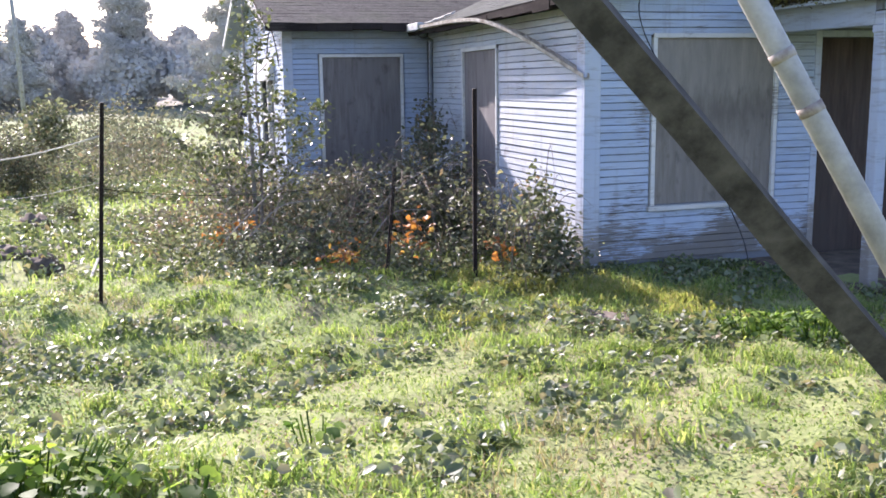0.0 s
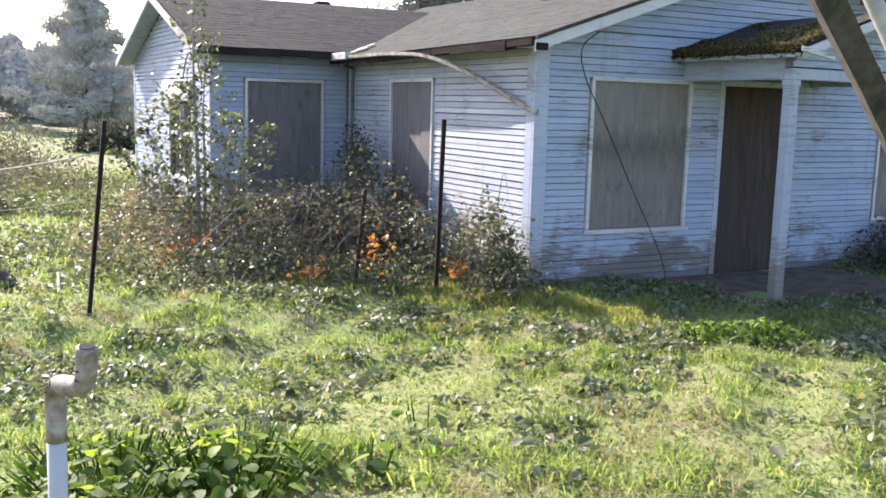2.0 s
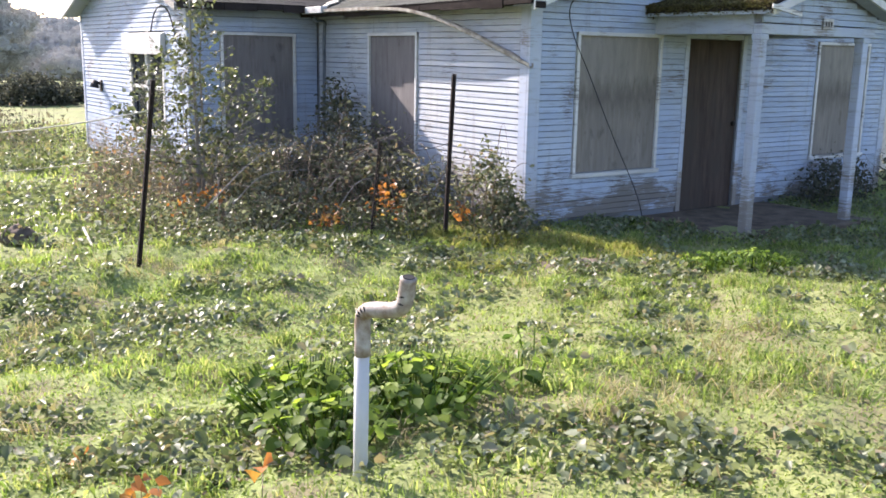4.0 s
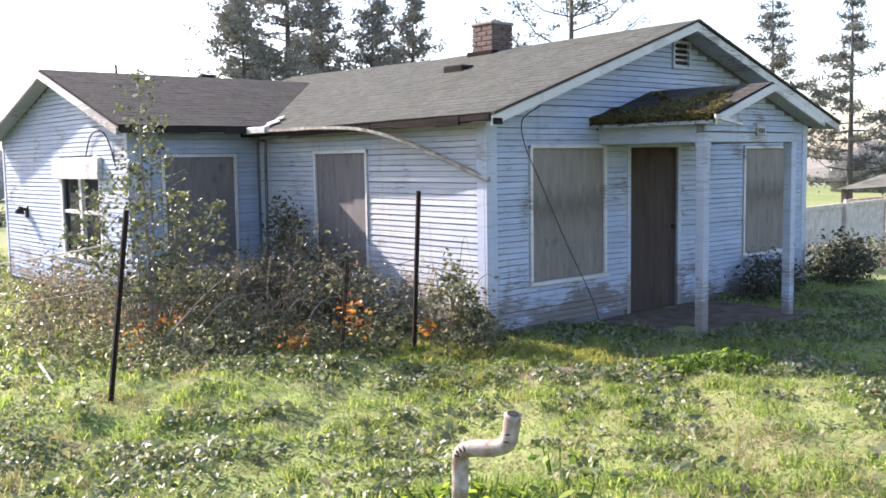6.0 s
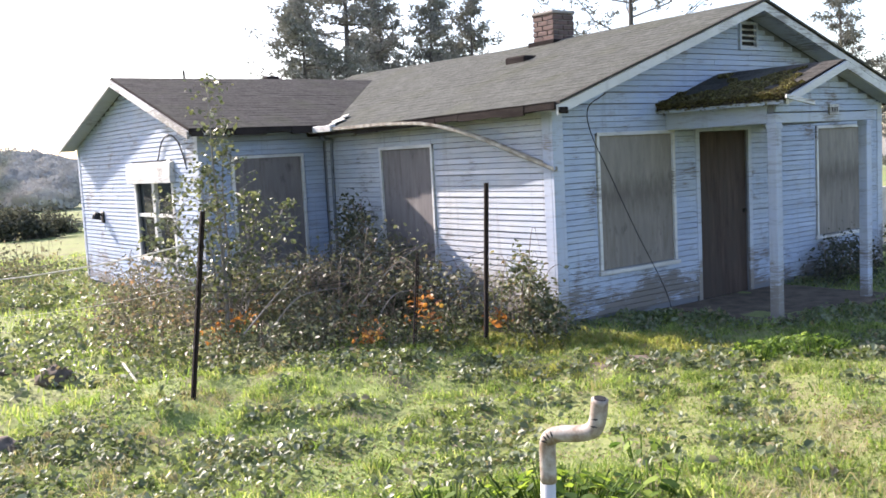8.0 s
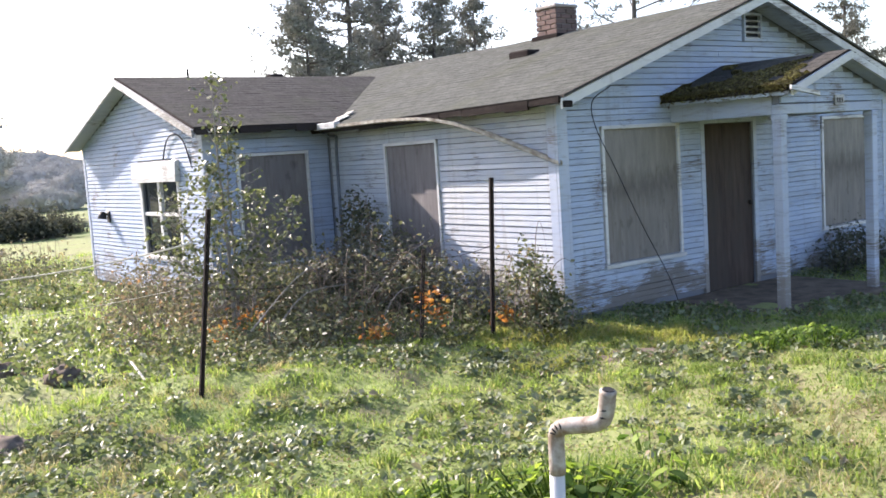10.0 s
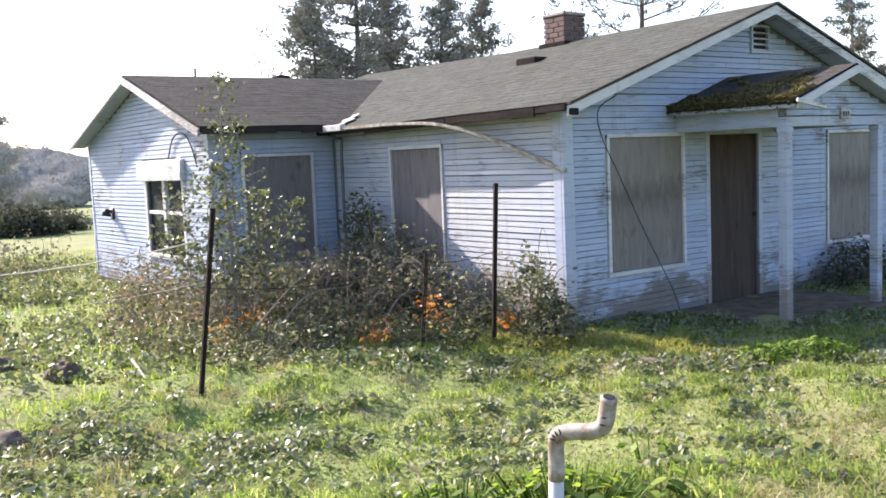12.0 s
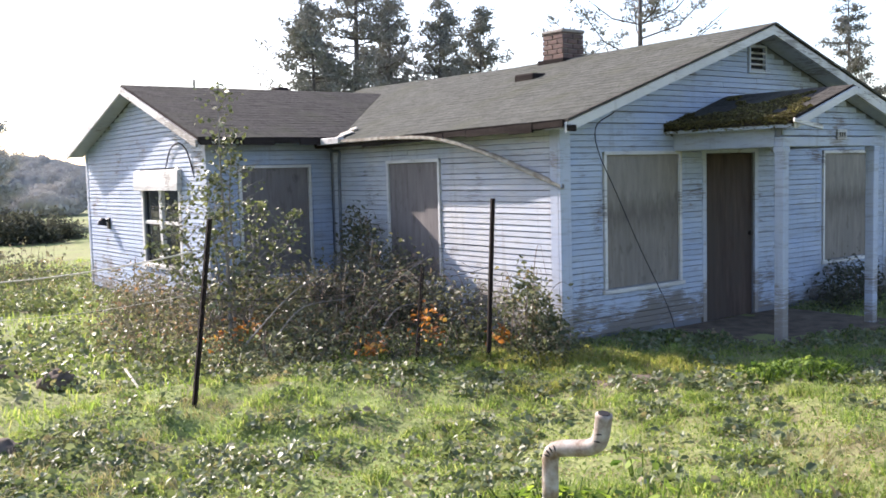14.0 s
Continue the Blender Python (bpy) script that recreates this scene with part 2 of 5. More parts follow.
M_SAPLING = foliage("pale sapling leaves", [(0.0, (0.060, 0.075, 0.035)), (0.6, (0.15, 0.17, 0.08)), (1.0, (0.33, 0.34, 0.21))], 0.3, 0.45, 0.42, (1.2, 1.25, 0.8))
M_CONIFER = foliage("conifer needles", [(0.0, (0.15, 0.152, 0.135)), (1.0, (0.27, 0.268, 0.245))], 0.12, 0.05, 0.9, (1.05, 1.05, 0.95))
# far conifers and far woods have the haze put into their foliage colour
M_CONIFERHAZE = foliage("far conifer needles paled for haze", [(0.0, (0.44, 0.43, 0.40)), (1.0, (0.56, 0.545, 0.51))], 0.05, 0.0, 0.95, (1.0, 1.0, 1.0))
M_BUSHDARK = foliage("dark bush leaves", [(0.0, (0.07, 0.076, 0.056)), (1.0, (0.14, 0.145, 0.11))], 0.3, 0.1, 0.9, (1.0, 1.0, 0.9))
M_FARWOODHAZE = foliage("far wood leaves paled for haze", [(0.0, (0.47, 0.46, 0.43)), (1.0, (0.57, 0.555, 0.52))], 0.0, 0.0, 0.95, (1.0, 1.0, 1.0))
M_MOSS = foliage("roof moss", [(0.0, (0.085, 0.066, 0.042)), (0.6, (0.13, 0.115, 0.062)), (1.0, (0.25, 0.235, 0.095))], 0.2, 0.1, 0.9)
M_YELLOW = foliage("yellowing grass", [(0.0, (0.25, 0.30, 0.085)), (0.6, (0.37, 0.38, 0.13)), (1.0, (0.44, 0.36, 0.20))], 0.5, 0.2)


def ground_material():
    m, t, b = material("meadow ground", 0.95)
    p = coords(t)
    c = mix(t, ramp(t, noise_tex(t, p, 7.0, 6, 0.7), [(0.3, grey(0)), (0.7, grey(1))]), (0.10, 0.145, 0.038), (0.215, 0.285, 0.082))
    c = mix(t, ramp(t, noise_tex(t, p, 1.9, 7, 0.7), [(0.50, grey(0)), (0.62, grey(0.85))]), c, (0.13, 0.105, 0.07))
    c = mix(t, ramp(t, noise_tex(t, p, 0.09, 4), [(0.42, grey(0)), (0.62, grey(0.55))]), c, (0.27, 0.25, 0.12))
    # far ground turns to dry scrub, its colour also greyed for haze
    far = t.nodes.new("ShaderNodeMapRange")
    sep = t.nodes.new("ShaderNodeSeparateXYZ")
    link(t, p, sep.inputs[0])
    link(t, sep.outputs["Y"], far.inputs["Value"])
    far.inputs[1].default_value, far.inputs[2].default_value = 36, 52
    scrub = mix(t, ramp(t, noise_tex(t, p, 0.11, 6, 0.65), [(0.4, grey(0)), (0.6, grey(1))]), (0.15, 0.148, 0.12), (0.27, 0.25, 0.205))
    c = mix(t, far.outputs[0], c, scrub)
    link(t, c, b.inputs["Base Color"])
    bump(t, b, noise_tex(t, p, 16.0, 5), 0.8, 0.03)
    return m


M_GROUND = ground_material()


# ---- mesh helpers ----
def empty(name, at=(0, 0, 0), turn=0.0):
    ob = new(name)
    ob.location, ob.rotation_euler = at, (0, 0, turn)
    return ob


def obj(name, me, mat, parent=None, label="", at=None):
    ob = new(name, me)
    if mat and not me.materials:
        me.materials.append(mat)
    if parent:
        ob.parent = parent
    if at:
        ob.location = at
    if label:
        ob["label"] = label
    return ob


def part(name, bm, mat, parent, label="", at=None):
    me = bpy.data.meshes.new(name)
    bmesh.ops.recalc_face_normals(bm, faces=bm.faces)
    bm.to_mesh(me)
    bm.free()
    return obj(name, me, mat, parent, label, at)


def box(bm, lo, hi, bevel=0.0):
    lo, hi = Vector(lo), Vector(hi)
    r = bmesh.ops.create_cube(bm, size=1.0, matrix=Matrix.Translation((lo + hi) / 2) @ Matrix.Diagonal((*(hi - lo), 1)))
    if bevel:
        es = list({e for v in r["verts"] for e in v.link_edges})
        bmesh.ops.bevel(bm, geom=es, offset=bevel, segments=1, affect="EDGES")
    return bm


def boxes(*list_of):
    bm = bmesh.new()
    for b in list_of:
        box(bm, *b)
    return bm


def tube(bm, pts, radii, sides=6):
    """A tube along points, with a radius for each."""
    pts = [Vector(p) for p in pts]
    if isinstance(radii, (int, float)):
        radii = [radii] * len(pts)
    rings = []
    ref = Vector((0.31, 0.17, 0.93))
    for i, p in enumerate(pts):
        d = (pts[min(i + 1, len(pts) - 1)] - pts[max(i - 1, 0)]).normalized()
        if abs(d.dot(ref)) > 0.95:
            a = d.orthogonal().normalized()
        else:
            a = d.cross(ref).normalized()
        b = d.cross(a)
        rings.append([bm.verts.new(p + (a * math.cos(k * math.tau / sides) + b * math.sin(k * math.tau / sides)) * radii[i]) for k in range(sides)])
    for r0, r1 in zip(rings, rings[1:]):
        for k in range(sides):
            bm.faces.new((r0[k], r0[(k + 1) % sides], r1[(k + 1) % sides], r1[k]))
    bm.faces.new(rings[0][::-1])
    bm.faces.new(rings[-1])
    return bm


def smooth(ob):
    for p in ob.data.polygons:
        p.use_smooth = True
    return ob


def quads_mesh(name, v):
    """A mesh of loose quads from an array (n, 4, 3), or of folded leaves of two quads each from (n, 6, 3)."""
    n, k = v.shape[:2]
    me = bpy.data.meshes.new(name)
    me.vertices.add(n * k)
    me.vertices.foreach_set("co", np.ascontiguousarray(v, dtype=np.float32).ravel())
    shape = [0, 1, 2, 3] if k == 4 else [0, 1, 2, 3, 0, 3, 4, 5]
    idx = (np.arange(n, dtype=np.int32)[:, None] * k + np.array(shape, dtype=np.int32)).ravel()
    me.loops.add(len(idx))
    me.loops.foreach_set("vertex_index", idx)
    me.polygons.add(len(idx) // 4)
    me.polygons.foreach_set("loop_start", np.arange(0, len(idx), 4, dtype=np.int32))
    me.update(calc_edges=True)
    return me


RNG = np.random.default_rng(11)


def leaf_frame(n, length, width, up, rng):
    d = rng.normal(size=(n, 3))
    d[:, 2] *= 0.6
    d /= np.linalg.norm(d, axis=1)[:, None]
    nrm = rng.normal(size=(n, 3)) + np.array([0, 0, up * 3])
    s = np.cross(d, nrm)
    s /= np.linalg.norm(s, axis=1)[:, None] + 1e-9
    k = rng.uniform(0.55, 1.35, n)[:, None]
    return d * length * k / 2, s * width * k / 2, np.cross(s, d) * length * 0.12


def leaf_quads(c, length, width, up=0.3, rng=RNG):
    """Leaves at centres c (n, 3): pointed ovals folded along the midrib, tip drooping."""
    L, W, N = leaf_frame(len(c), length, width, up, rng)
    droop = np.array([0, 0, -0.15 * length])
    a, b = rng.uniform(0.75, 1.1, (len(c), 1)), rng.uniform(0.5, 0.95, (len(c), 1))
    return np.stack([c - L, c - L * 0.35 + W * a + N, c + L * 0.4 + W * b + N * 0.8, c + L + droop, c + L * 0.4 - W * b + N * 0.8, c - L * 0.35 - W * a + N], axis=1)


def blade_quads(base, height, width, lean, rng=RNG):
    """Grass blades: two quads each, bending over."""
    n = len(base)
    a = rng.uniform(0, math.tau, n)
    s = np.stack([np.cos(a), np.sin(a), np.zeros(n)], 1) * (width * rng.uniform(0.6, 1.4, n))[:, None]
    b = rng.uniform(0, math.tau, n)
    out = np.stack([np.cos(b), np.sin(b), np.zeros(n)], 1)
    h = height * rng.uniform(0.5, 1.35, n)
    l = lean * rng.uniform(0.2, 1.5, n) * h
    up = np.array([0, 0, 1.0])
    mid = base + up * (h * 0.6)[:, None] + out * (l * 0.35)[:, None]
    tip = base + up * (h * np.clip(1 - lean * 0.3, 0.5, 1))[:, None] + out * l[:, None]
    q1 = np.stack([base - s, base + s, mid + s * 0.8, mid - s * 0.8], 1)
    q2 = np.stack([mid - s * 0.8, mid + s * 0.8, tip + s * 0.12, tip - s * 0.12], 1)
    return np.concatenate([q1, q2])


# ---- ground ----
def smoothstep(a, b, x):
    k = np.clip((x - a) / (b - a), 0, 1)
    return k * k * (3 - 2 * k)


def wave(x, y, f, s):
    return np.sin(x * f + s) * np.cos(y * f * 1.13 + s * 1.7) + 0.6 * np.sin((x + y) * f * 0.71 + s * 2.3)


def ground_z(x, y):
    """Height of the meadow: flat by the house, rising towards the near side, a hill far off."""
    x, y = np.asarray(x, float), np.asarray(y, float)
    z = 0.36 * smoothstep(-1.0, -5.6, y) * smoothstep(3.5, -2.5, x)
    z = z + 0.11 * np.exp(-((x + 2.4) / 2.4) ** 2 - ((y - 0.3) / 0.9) ** 2)
    near = np.exp(-((x + 2.5) ** 2 + (y + 1.5) ** 2) / 220)
    z = z + near * (0.026 * wave(x, y, 2.3, 0.4) + 0.022 * wave(x, y, 5.1, 1.9) + 0.020 * wave(x, y, 8.7, 0.9) + 0.008 * wave(x, y, 17.0, 2.9))
    z = z + 0.5 * np.exp(-(((x - 15) / 40) ** 2 + ((y - 60) / 25) ** 2)) * (y > 15)
    d = np.hypot(x + 6.8, y + 7.1)
    az = np.degrees(np.arctan2(x + 6.8, y + 7.1))
    hill = np.exp(-((az - 9) / 9) ** 2) * smoothstep(46, 125, d) * 5.0
    hill = hill * (0.85 + 0.15 * np.sin(az * 1.3))
    return z + hill - 1.6 * smoothstep(8, 20, x) * smoothstep(70, 30, y)


def spread(n, near, far):
    k = np.linspace(-1, 1, n)
    return near * k + far * np.sign(k) * np.abs(k) ** 9


def build_ground():
    n = 230
    gx = spread(n, 11, 1500) - 2.5
    gy = spread(n, 11, 1500) - 0.5
    X, Y = np.meshgrid(gx, gy, indexing="ij")
    V = np.stack([X, Y, ground_z(X, Y)], -1).reshape(-1, 3)
    i = np.arange(n * n).reshape(n, n)
    F = np.stack([i[:-1, :-1], i[1:, :-1], i[1:, 1:], i[:-1, 1:]], -1).reshape(-1, 4)
    me = bpy.data.meshes.new("ground")
    me.from_pydata(V.tolist(), [], F.tolist())
    for p in me.polygons:
        p.use_smooth = True
    return tagged(obj("ground", me, M_GROUND), "uneven mossy meadow ground with bare earth patches", "ground", kind="structure")


build_ground()

# ---- house ----
HW, HD = 6.45, 8.4            # main body: width along the front, depth
WX, WY0, WY1 = -1.85, 4.62, 9.72   # wing: its gable wall, front wall and back wall
RIDGE_X, RIDGE_Z, PITCH = 3.15, 3.545, 0.341
WRIDGE_Y, WRIDGE_Z, WPITCH = 6.97, 3.29, 0.325
house = tagged(empty("house"), "abandoned pale blue clapboard house with boarded windows and dark shingle roof", "house")


def plane_at(origin, u, n):
    """The frame of a wall: x along it, y outwards, z up."""
    o, u, n = Vector(origin), Vector(u), Vector(n)
    return Matrix(((u.x, n.x, 0, o.x), (u.y, n.y, 0, o.y), (u.z, n.z, 1, o.z), (0, 0, 0, 1)))


FRONT = plane_at((HW, 0, 0), (-1, 0, 0), (0, -1, 0))
SIDE = plane_at((0, 0, 0), (0, 1, 0), (-1, 0, 0))
WFRONT = plane_at((0, WY0, 0), (-1, 0, 0), (0, -1, 0))
WSIDE = plane_at((WX, WY0, 0), (0, 1, 0), (-1, 0, 0))
EAST = plane_at((HW, HD, 0), (0, -1, 0), (1, 0, 0))
NORTH = plane_at((WX, WY1, 0), (1, 0, 0), (0, 1, 0))
BACK = plane_at((2.9, HD, 0), (1, 0, 0), (0, 1, 0))
WEAST = plane_at((2.9, WY1, 0), (0, -1, 0), (1, 0, 0))


def wall(name, plane, length, height, openings=(), gable=None):
    """A wall 0.12 thick in its plane, with openings (u0, u1, z0, z1) cut through it and a gable (u, z) on top."""
    bm = bmesh.new()
    us = sorted({0, length, *(u for o in openings for u in o[:2])})
    zs = sorted({-0.15, height, *(z for o in openings for z in o[2:])})
    made = {}

    def v(u, y, z):
        if (u, y, z) not in made:
            made[u, y, z] = bm.verts.new((u, y, z))
        return made[u, y, z]

    def solid(i, k):
        if not (0 <= i < len(us) - 1 and 0 <= k < len(zs) - 1):
            return False
        return not any(o[0] <= us[i] and us[i + 1] <= o[1] and o[2] <= zs[k] and zs[k + 1] <= o[3] for o in openings)

    for i in range(len(us) - 1):
        for k in range(len(zs) - 1):
            if not solid(i, k):
                continue
            a, b, c, d = us[i], us[i + 1], zs[k], zs[k + 1]
            for y in (0, -0.12):
                bm.faces.new((v(a, y, c), v(b, y, c), v(b, y, d), v(a, y, d)))
            for other, p, q in (((i - 1, k), (a, c), (a, d)), ((i + 1, k), (b, c), (b, d)), ((i, k - 1), (a, c), (b, c)), ((i, k + 1), (a, d), (b, d))):
                if not solid(*other) and not (gable and other[1] == len(zs) - 1):
                    bm.faces.new((v(p[0], 0, p[1]), v(q[0], 0, q[1]), v(q[0], -0.12, q[1]), v(p[0], -0.12, p[1])))
    if gable:
        row = [(u, height) for u in us] + [gable]
        for y in (0, -0.12):
            bm.faces.new([v(u, y, z) for u, z in row])
        for p, q in ((row[-2], row[-1]), (row[-1], row[0])):
            bm.faces.new((v(p[0], 0, p[1]), v(q[0], 0, q[1]), v(q[0], -0.12, q[1]), v(p[0], -0.12, p[1])))
    bmesh.ops.transform(bm, matrix=plane, verts=bm.verts)
    return part(name, bm, M_SHEATH, house)


ROW = 0.063


def board_mesh(mat):
    """A bevelled lap board, one long and one row high."""
    me = bpy.data.meshes.new("clapboard")
    h = ROW * 0.92
    prof = [(0.0, 0.0), (0.022, 0.0), (0.025, 0.004), (0.018, h - 0.003), (0.014, h), (0.0, h)]
    v = [(x, y, z) for x in (0, 1) for y, z in prof]
    k = len(prof)
    f = [(i, (i + 1) % k, k + (i + 1) % k, k + i) for i in range(k)] + [tuple(range(k))[::-1], tuple(range(k, 2 * k))]
    me.from_pydata(v, [], f)
    me.materials.append(mat)
    return me


BOARD = board_mesh(M_SIDING)
BOARD_OLD = board_mesh(M_SIDINGOLD)
brng = random.Random(5)


def clapboards(parent, plane, length, top, openings=(), z0=0.10, margin=0.06, board=None):
    """Rows of lap boards over a wall; top(z) gives the stretch of the wall at that height."""
    z = z0
    while True:
        span = top(z + ROW)
        if not span:
            break
        cuts = [tuple(span)]
        for o in openings:
            if o[2] - margin < z + ROW / 2 < o[3] + margin:
                nxt = []
                for a, b in cuts:
                    if o[0] - margin > a:
                        nxt.append((a, min(b, o[0] - margin)))
                    if o[1] + margin < b:
                        nxt.append((max(a, o[1] + margin), b))
                cuts = [c for c in nxt if c[1] - c[0] > 0.02]
        for a, b in cuts:
            if b - a > 2.2:
                m = a + (b - a) * brng.uniform(0.3, 0.7)
                ends = [(a, m - 0.002), (m + 0.002, b)]
            else:
                ends = [(a, b)]
            for p, q in ends:
                ob = obj("clapboard", board or BOARD, None, parent)
                tilt = Matrix.Rotation(brng.gauss(0, 0.0012), 4, "Y")
                ob.matrix_basis = plane @ Matrix.Translation((p, brng.uniform(0.001, 0.004), z + brng.uniform(-0.002, 0.002))) @ tilt @ Matrix.Diagonal((q - p, 1, 1, 1))
        z += ROW


def gable_span(length, wall_top, peak_u, peak_z, inset=0.0):
    def top(z):
        if z <= wall_top:
            return (inset, length - inset)
        k = (peak_z - z) / (peak_z - wall_top)
        if k < 0.04:
            return None
        return (peak_u - peak_u * k, peak_u + (length - peak_u) * k)
    return top


def flat_span(length, wall_top, inset=0.0):
    return lambda z: (inset, length - inset) if z < wall_top else None


# openings, in each wall's own frame
O_WIN = (HW - 1.84, HW - 0.655, 0.60, 2.02)
O_DOOR = (HW - 3.29, HW - 2.345, 0.02, 2.03)
O_PWIN = (HW - 5.90, HW - 4.835, 0.60, 2.0)
O_SWIN = (2.07, 3.12, 0.58, 2.01)
O_WWIN = (0.39, 1.385, 0.58, 2.0)
O_GWIN = (0.95, 2.40, 0.66, 1.98)
WT = 2.36
WTW = 2.42

w_front = wall("front_wall", FRONT, HW, WT, (O_WIN, O_DOOR, O_PWIN), (HW - RIDGE_X, RIDGE_Z - 0.07))
w_side = wall("side_wall", SIDE, WY0, WT, (O_SWIN,))
w_wfront = wall("wing_front_wall", WFRONT, -WX, WTW, (O_WWIN,))
w_wside = wall("wing_gable_wall", WSIDE, WY1 - WY0, WTW, (O_GWIN,), (WRIDGE_Y - WY0, WRIDGE_Z - 0.07))
w_east = wall("far_side_wall", EAST, HD, WT)
w_north = wall("wing_back_wall", NORTH, 2.9 - WX, WTW)
w_back = wall("back_wall", BACK, HW - 2.9, WT)
w_weast = wall("wing_end_wall", WEAST, WY1 - HD, WTW)


def roof_slope(name, e0, e1, r1, r0, mat, courses=True, thick=0.07, label=""):
    """A roof slope from its eave (e0 to e1) up to its ridge (r0 to r1): a slab, with courses of shingles over it."""
    e0, e1, r1, r0 = (Vector(p) for p in (e0, e1, r1, r0))
    up = (e1 - e0).cross(r0 - e0).normalized()
    if up.z < 0:
        up = -up
    bm = bmesh.new()
    t = [bm.verts.new(p) for p in (e0, e1, r1, r0)]
    b = [bm.verts.new(p - up * thick) for p in (e0, e1, r1, r0)]
    bm.faces.new(t), bm.faces.new(b[::-1])
    for i in range(4):
        bm.faces.new((t[i], b[i], b[(i + 1) % 4], t[(i + 1) % 4]))
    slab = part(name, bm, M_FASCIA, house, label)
    if courses:
        n = int((r0 - e0).length / 0.14)
        rr = random.Random(len(name))
        vs, fs = [], []
        for i in range(n + 1):
            a, c = i / n, min((i + 1.12) / n, 1.0)
            if c - a < 0.01:
                continue
            L0, L1 = e0.lerp(r0, a), e1.lerp(r1, a)
            H0, H1 = e0.lerp(r0, c), e1.lerp(r1, c)
            m = max(1, int((L1 - L0).length / 0.33))
            off = 0.5 * (i % 2)
            ks = sorted({0.0, 1.0, *[(j + off) / m for j in range(m + 1) if 0 < (j + off) / m < 1]})
            for k0, k1 in zip(ks, ks[1:]):
                g = 0.002 / max((L1 - L0).length, 0.1)
                lift = 0.0035 + rr.uniform(0, 0.0025)
                drop = rr.uniform(-0.008, 0.008)
                p0, p1 = L0.lerp(L1, k0 + g), L0.lerp(L1, k1)
                q1, q0 = H0.lerp(H1, k1), H0.lerp(H1, k0 + g)
                d = (p0 - q0).normalized() * drop
                j = len(vs)
                vs += [p0 + up * lift + d, p1 + up * (lift + rr.uniform(-.0015, .0015)) + d, q1 + up * 0.0028, q0 + up * 0.0028, p0 + up * 0.001 + d, p1 + up * 0.001 + d]
                fs += [(j, j + 1, j + 2, j + 3), (j + 4, j + 5, j + 1, j)]
        me = bpy.data.meshes.new("shingles")
        me.from_pydata([tuple(v) for v in vs], [], fs)
        tagged(obj("shingles", me, mat, slab), kind="stuff")
    return slab


def sag(y):
    return -0.05 * math.sin(max(0, min(1, (y + 0.4) / 9.0)) * math.pi)


# main roof: left slope in two lengths that sag a little in the middle
EX, RX0, RX1 = -0.28, RIDGE_X, HW + 0.28
EZ = RIDGE_Z - PITCH * (RIDGE_X - EX)
ys = [-0.36, 4.3, 8.65]
for k, (a, b) in enumerate(zip(ys, ys[1:])):
    roof_slope("roof_slope", (EX, a, EZ + sag(a)), (EX, b, EZ + sag(b)), (RX0, b, RIDGE_Z + sag(b)), (RX0, a, RIDGE_Z + sag(a)), M_ROOF)
    roof_slope("roof_slope", (RX1, a, EZ + sag(a)), (RX1, b, EZ + sag(b)), (RX0, b, RIDGE_Z + sag(b)), (RX0, a, RIDGE_Z + sag(a)), M_ROOF, False)
WE0, WE1 = 4.24, 9.86
WEZ = WRIDGE_Z - WPITCH * (WRIDGE_Y - WE0)
roof_slope("wing_roof_slope", (-2.12, WE0, WEZ), (2.5, WE0, WEZ), (2.5, WRIDGE_Y, WRIDGE_Z), (-2.12, WRIDGE_Y, WRIDGE_Z), M_ROOFDARK)
roof_slope("wing_roof_slope", (-2.12, WE1, WEZ), (2.5, WE1, WEZ), (2.5, WRIDGE_Y, WRIDGE_Z), (-2.12, WRIDGE_Y, WRIDGE_Z), M_ROOFDARK, False)


def plank(name, p0, p1, depth, height, mat, parent, drop=0.0, label=""):
    """A board between two points: depth across it, height hanging down from the line."""
    p0, p1 = Vector(p0), Vector(p1)
    d = (p1 - p0)
    side = Vector((-d.y, d.x, 0)).normalized() * depth / 2
    bm = bmesh.new()
    ring = []
    for p in (p0, p1):
        ring.append([bm.verts.new(p + s + Vector((0, 0, z))) for s, z in ((-side, -drop), (side, -drop), (side, -drop - height), (-side, -drop - height))])
    a, b = ring
    for i in range(4):
        bm.faces.new((a[i], a[(i + 1) % 4], b[(i + 1) % 4], b[i]))
    bm.faces.new(a[::-1]), bm.faces.new(b)
    return part(name, bm, mat, parent, label)


# rakes, fascias
ry = -0.375
plank("rake_board", (EX, ry, EZ), (RX0, ry, RIDGE_Z), 0.03, 0.10, M_WHITE, house, 0.033, "white rake board")
plank("rake_board", (RX0, ry, RIDGE_Z), (RX1, ry, EZ), 0.03, 0.10, M_WHITE, house, 0.033, "white rake board")
plank("rake_edge", (EX, ry - 0.015, EZ), (RX0, ry - 0.015, RIDGE_Z), 0.05, 0.026, M_ROOFDARK, house, -0.006)
plank("rake_edge", (RX0, ry - 0.015, RIDGE_Z), (RX1, ry - 0.015, EZ), 0.05, 0.026, M_ROOFDARK, house, -0.006)
rg = random.Random(8)
y = -0.36
while y < 4.2:
    y2 = min(y + rg.uniform(0.3, 0.95), 4.22)
    plank("eave_fascia", (EX - 0.015, y, EZ + sag(y)), (EX - 0.015 + rg.uniform(-0.006, 0.006), y2 - 0.004, EZ + sag(y2)), 0.026, rg.uniform(0.055, 0.095), M_FASCIA, house, rg.uniform(0.005, 0.015), "dark rotten eave fascia")
    y = y2
x = -2.10
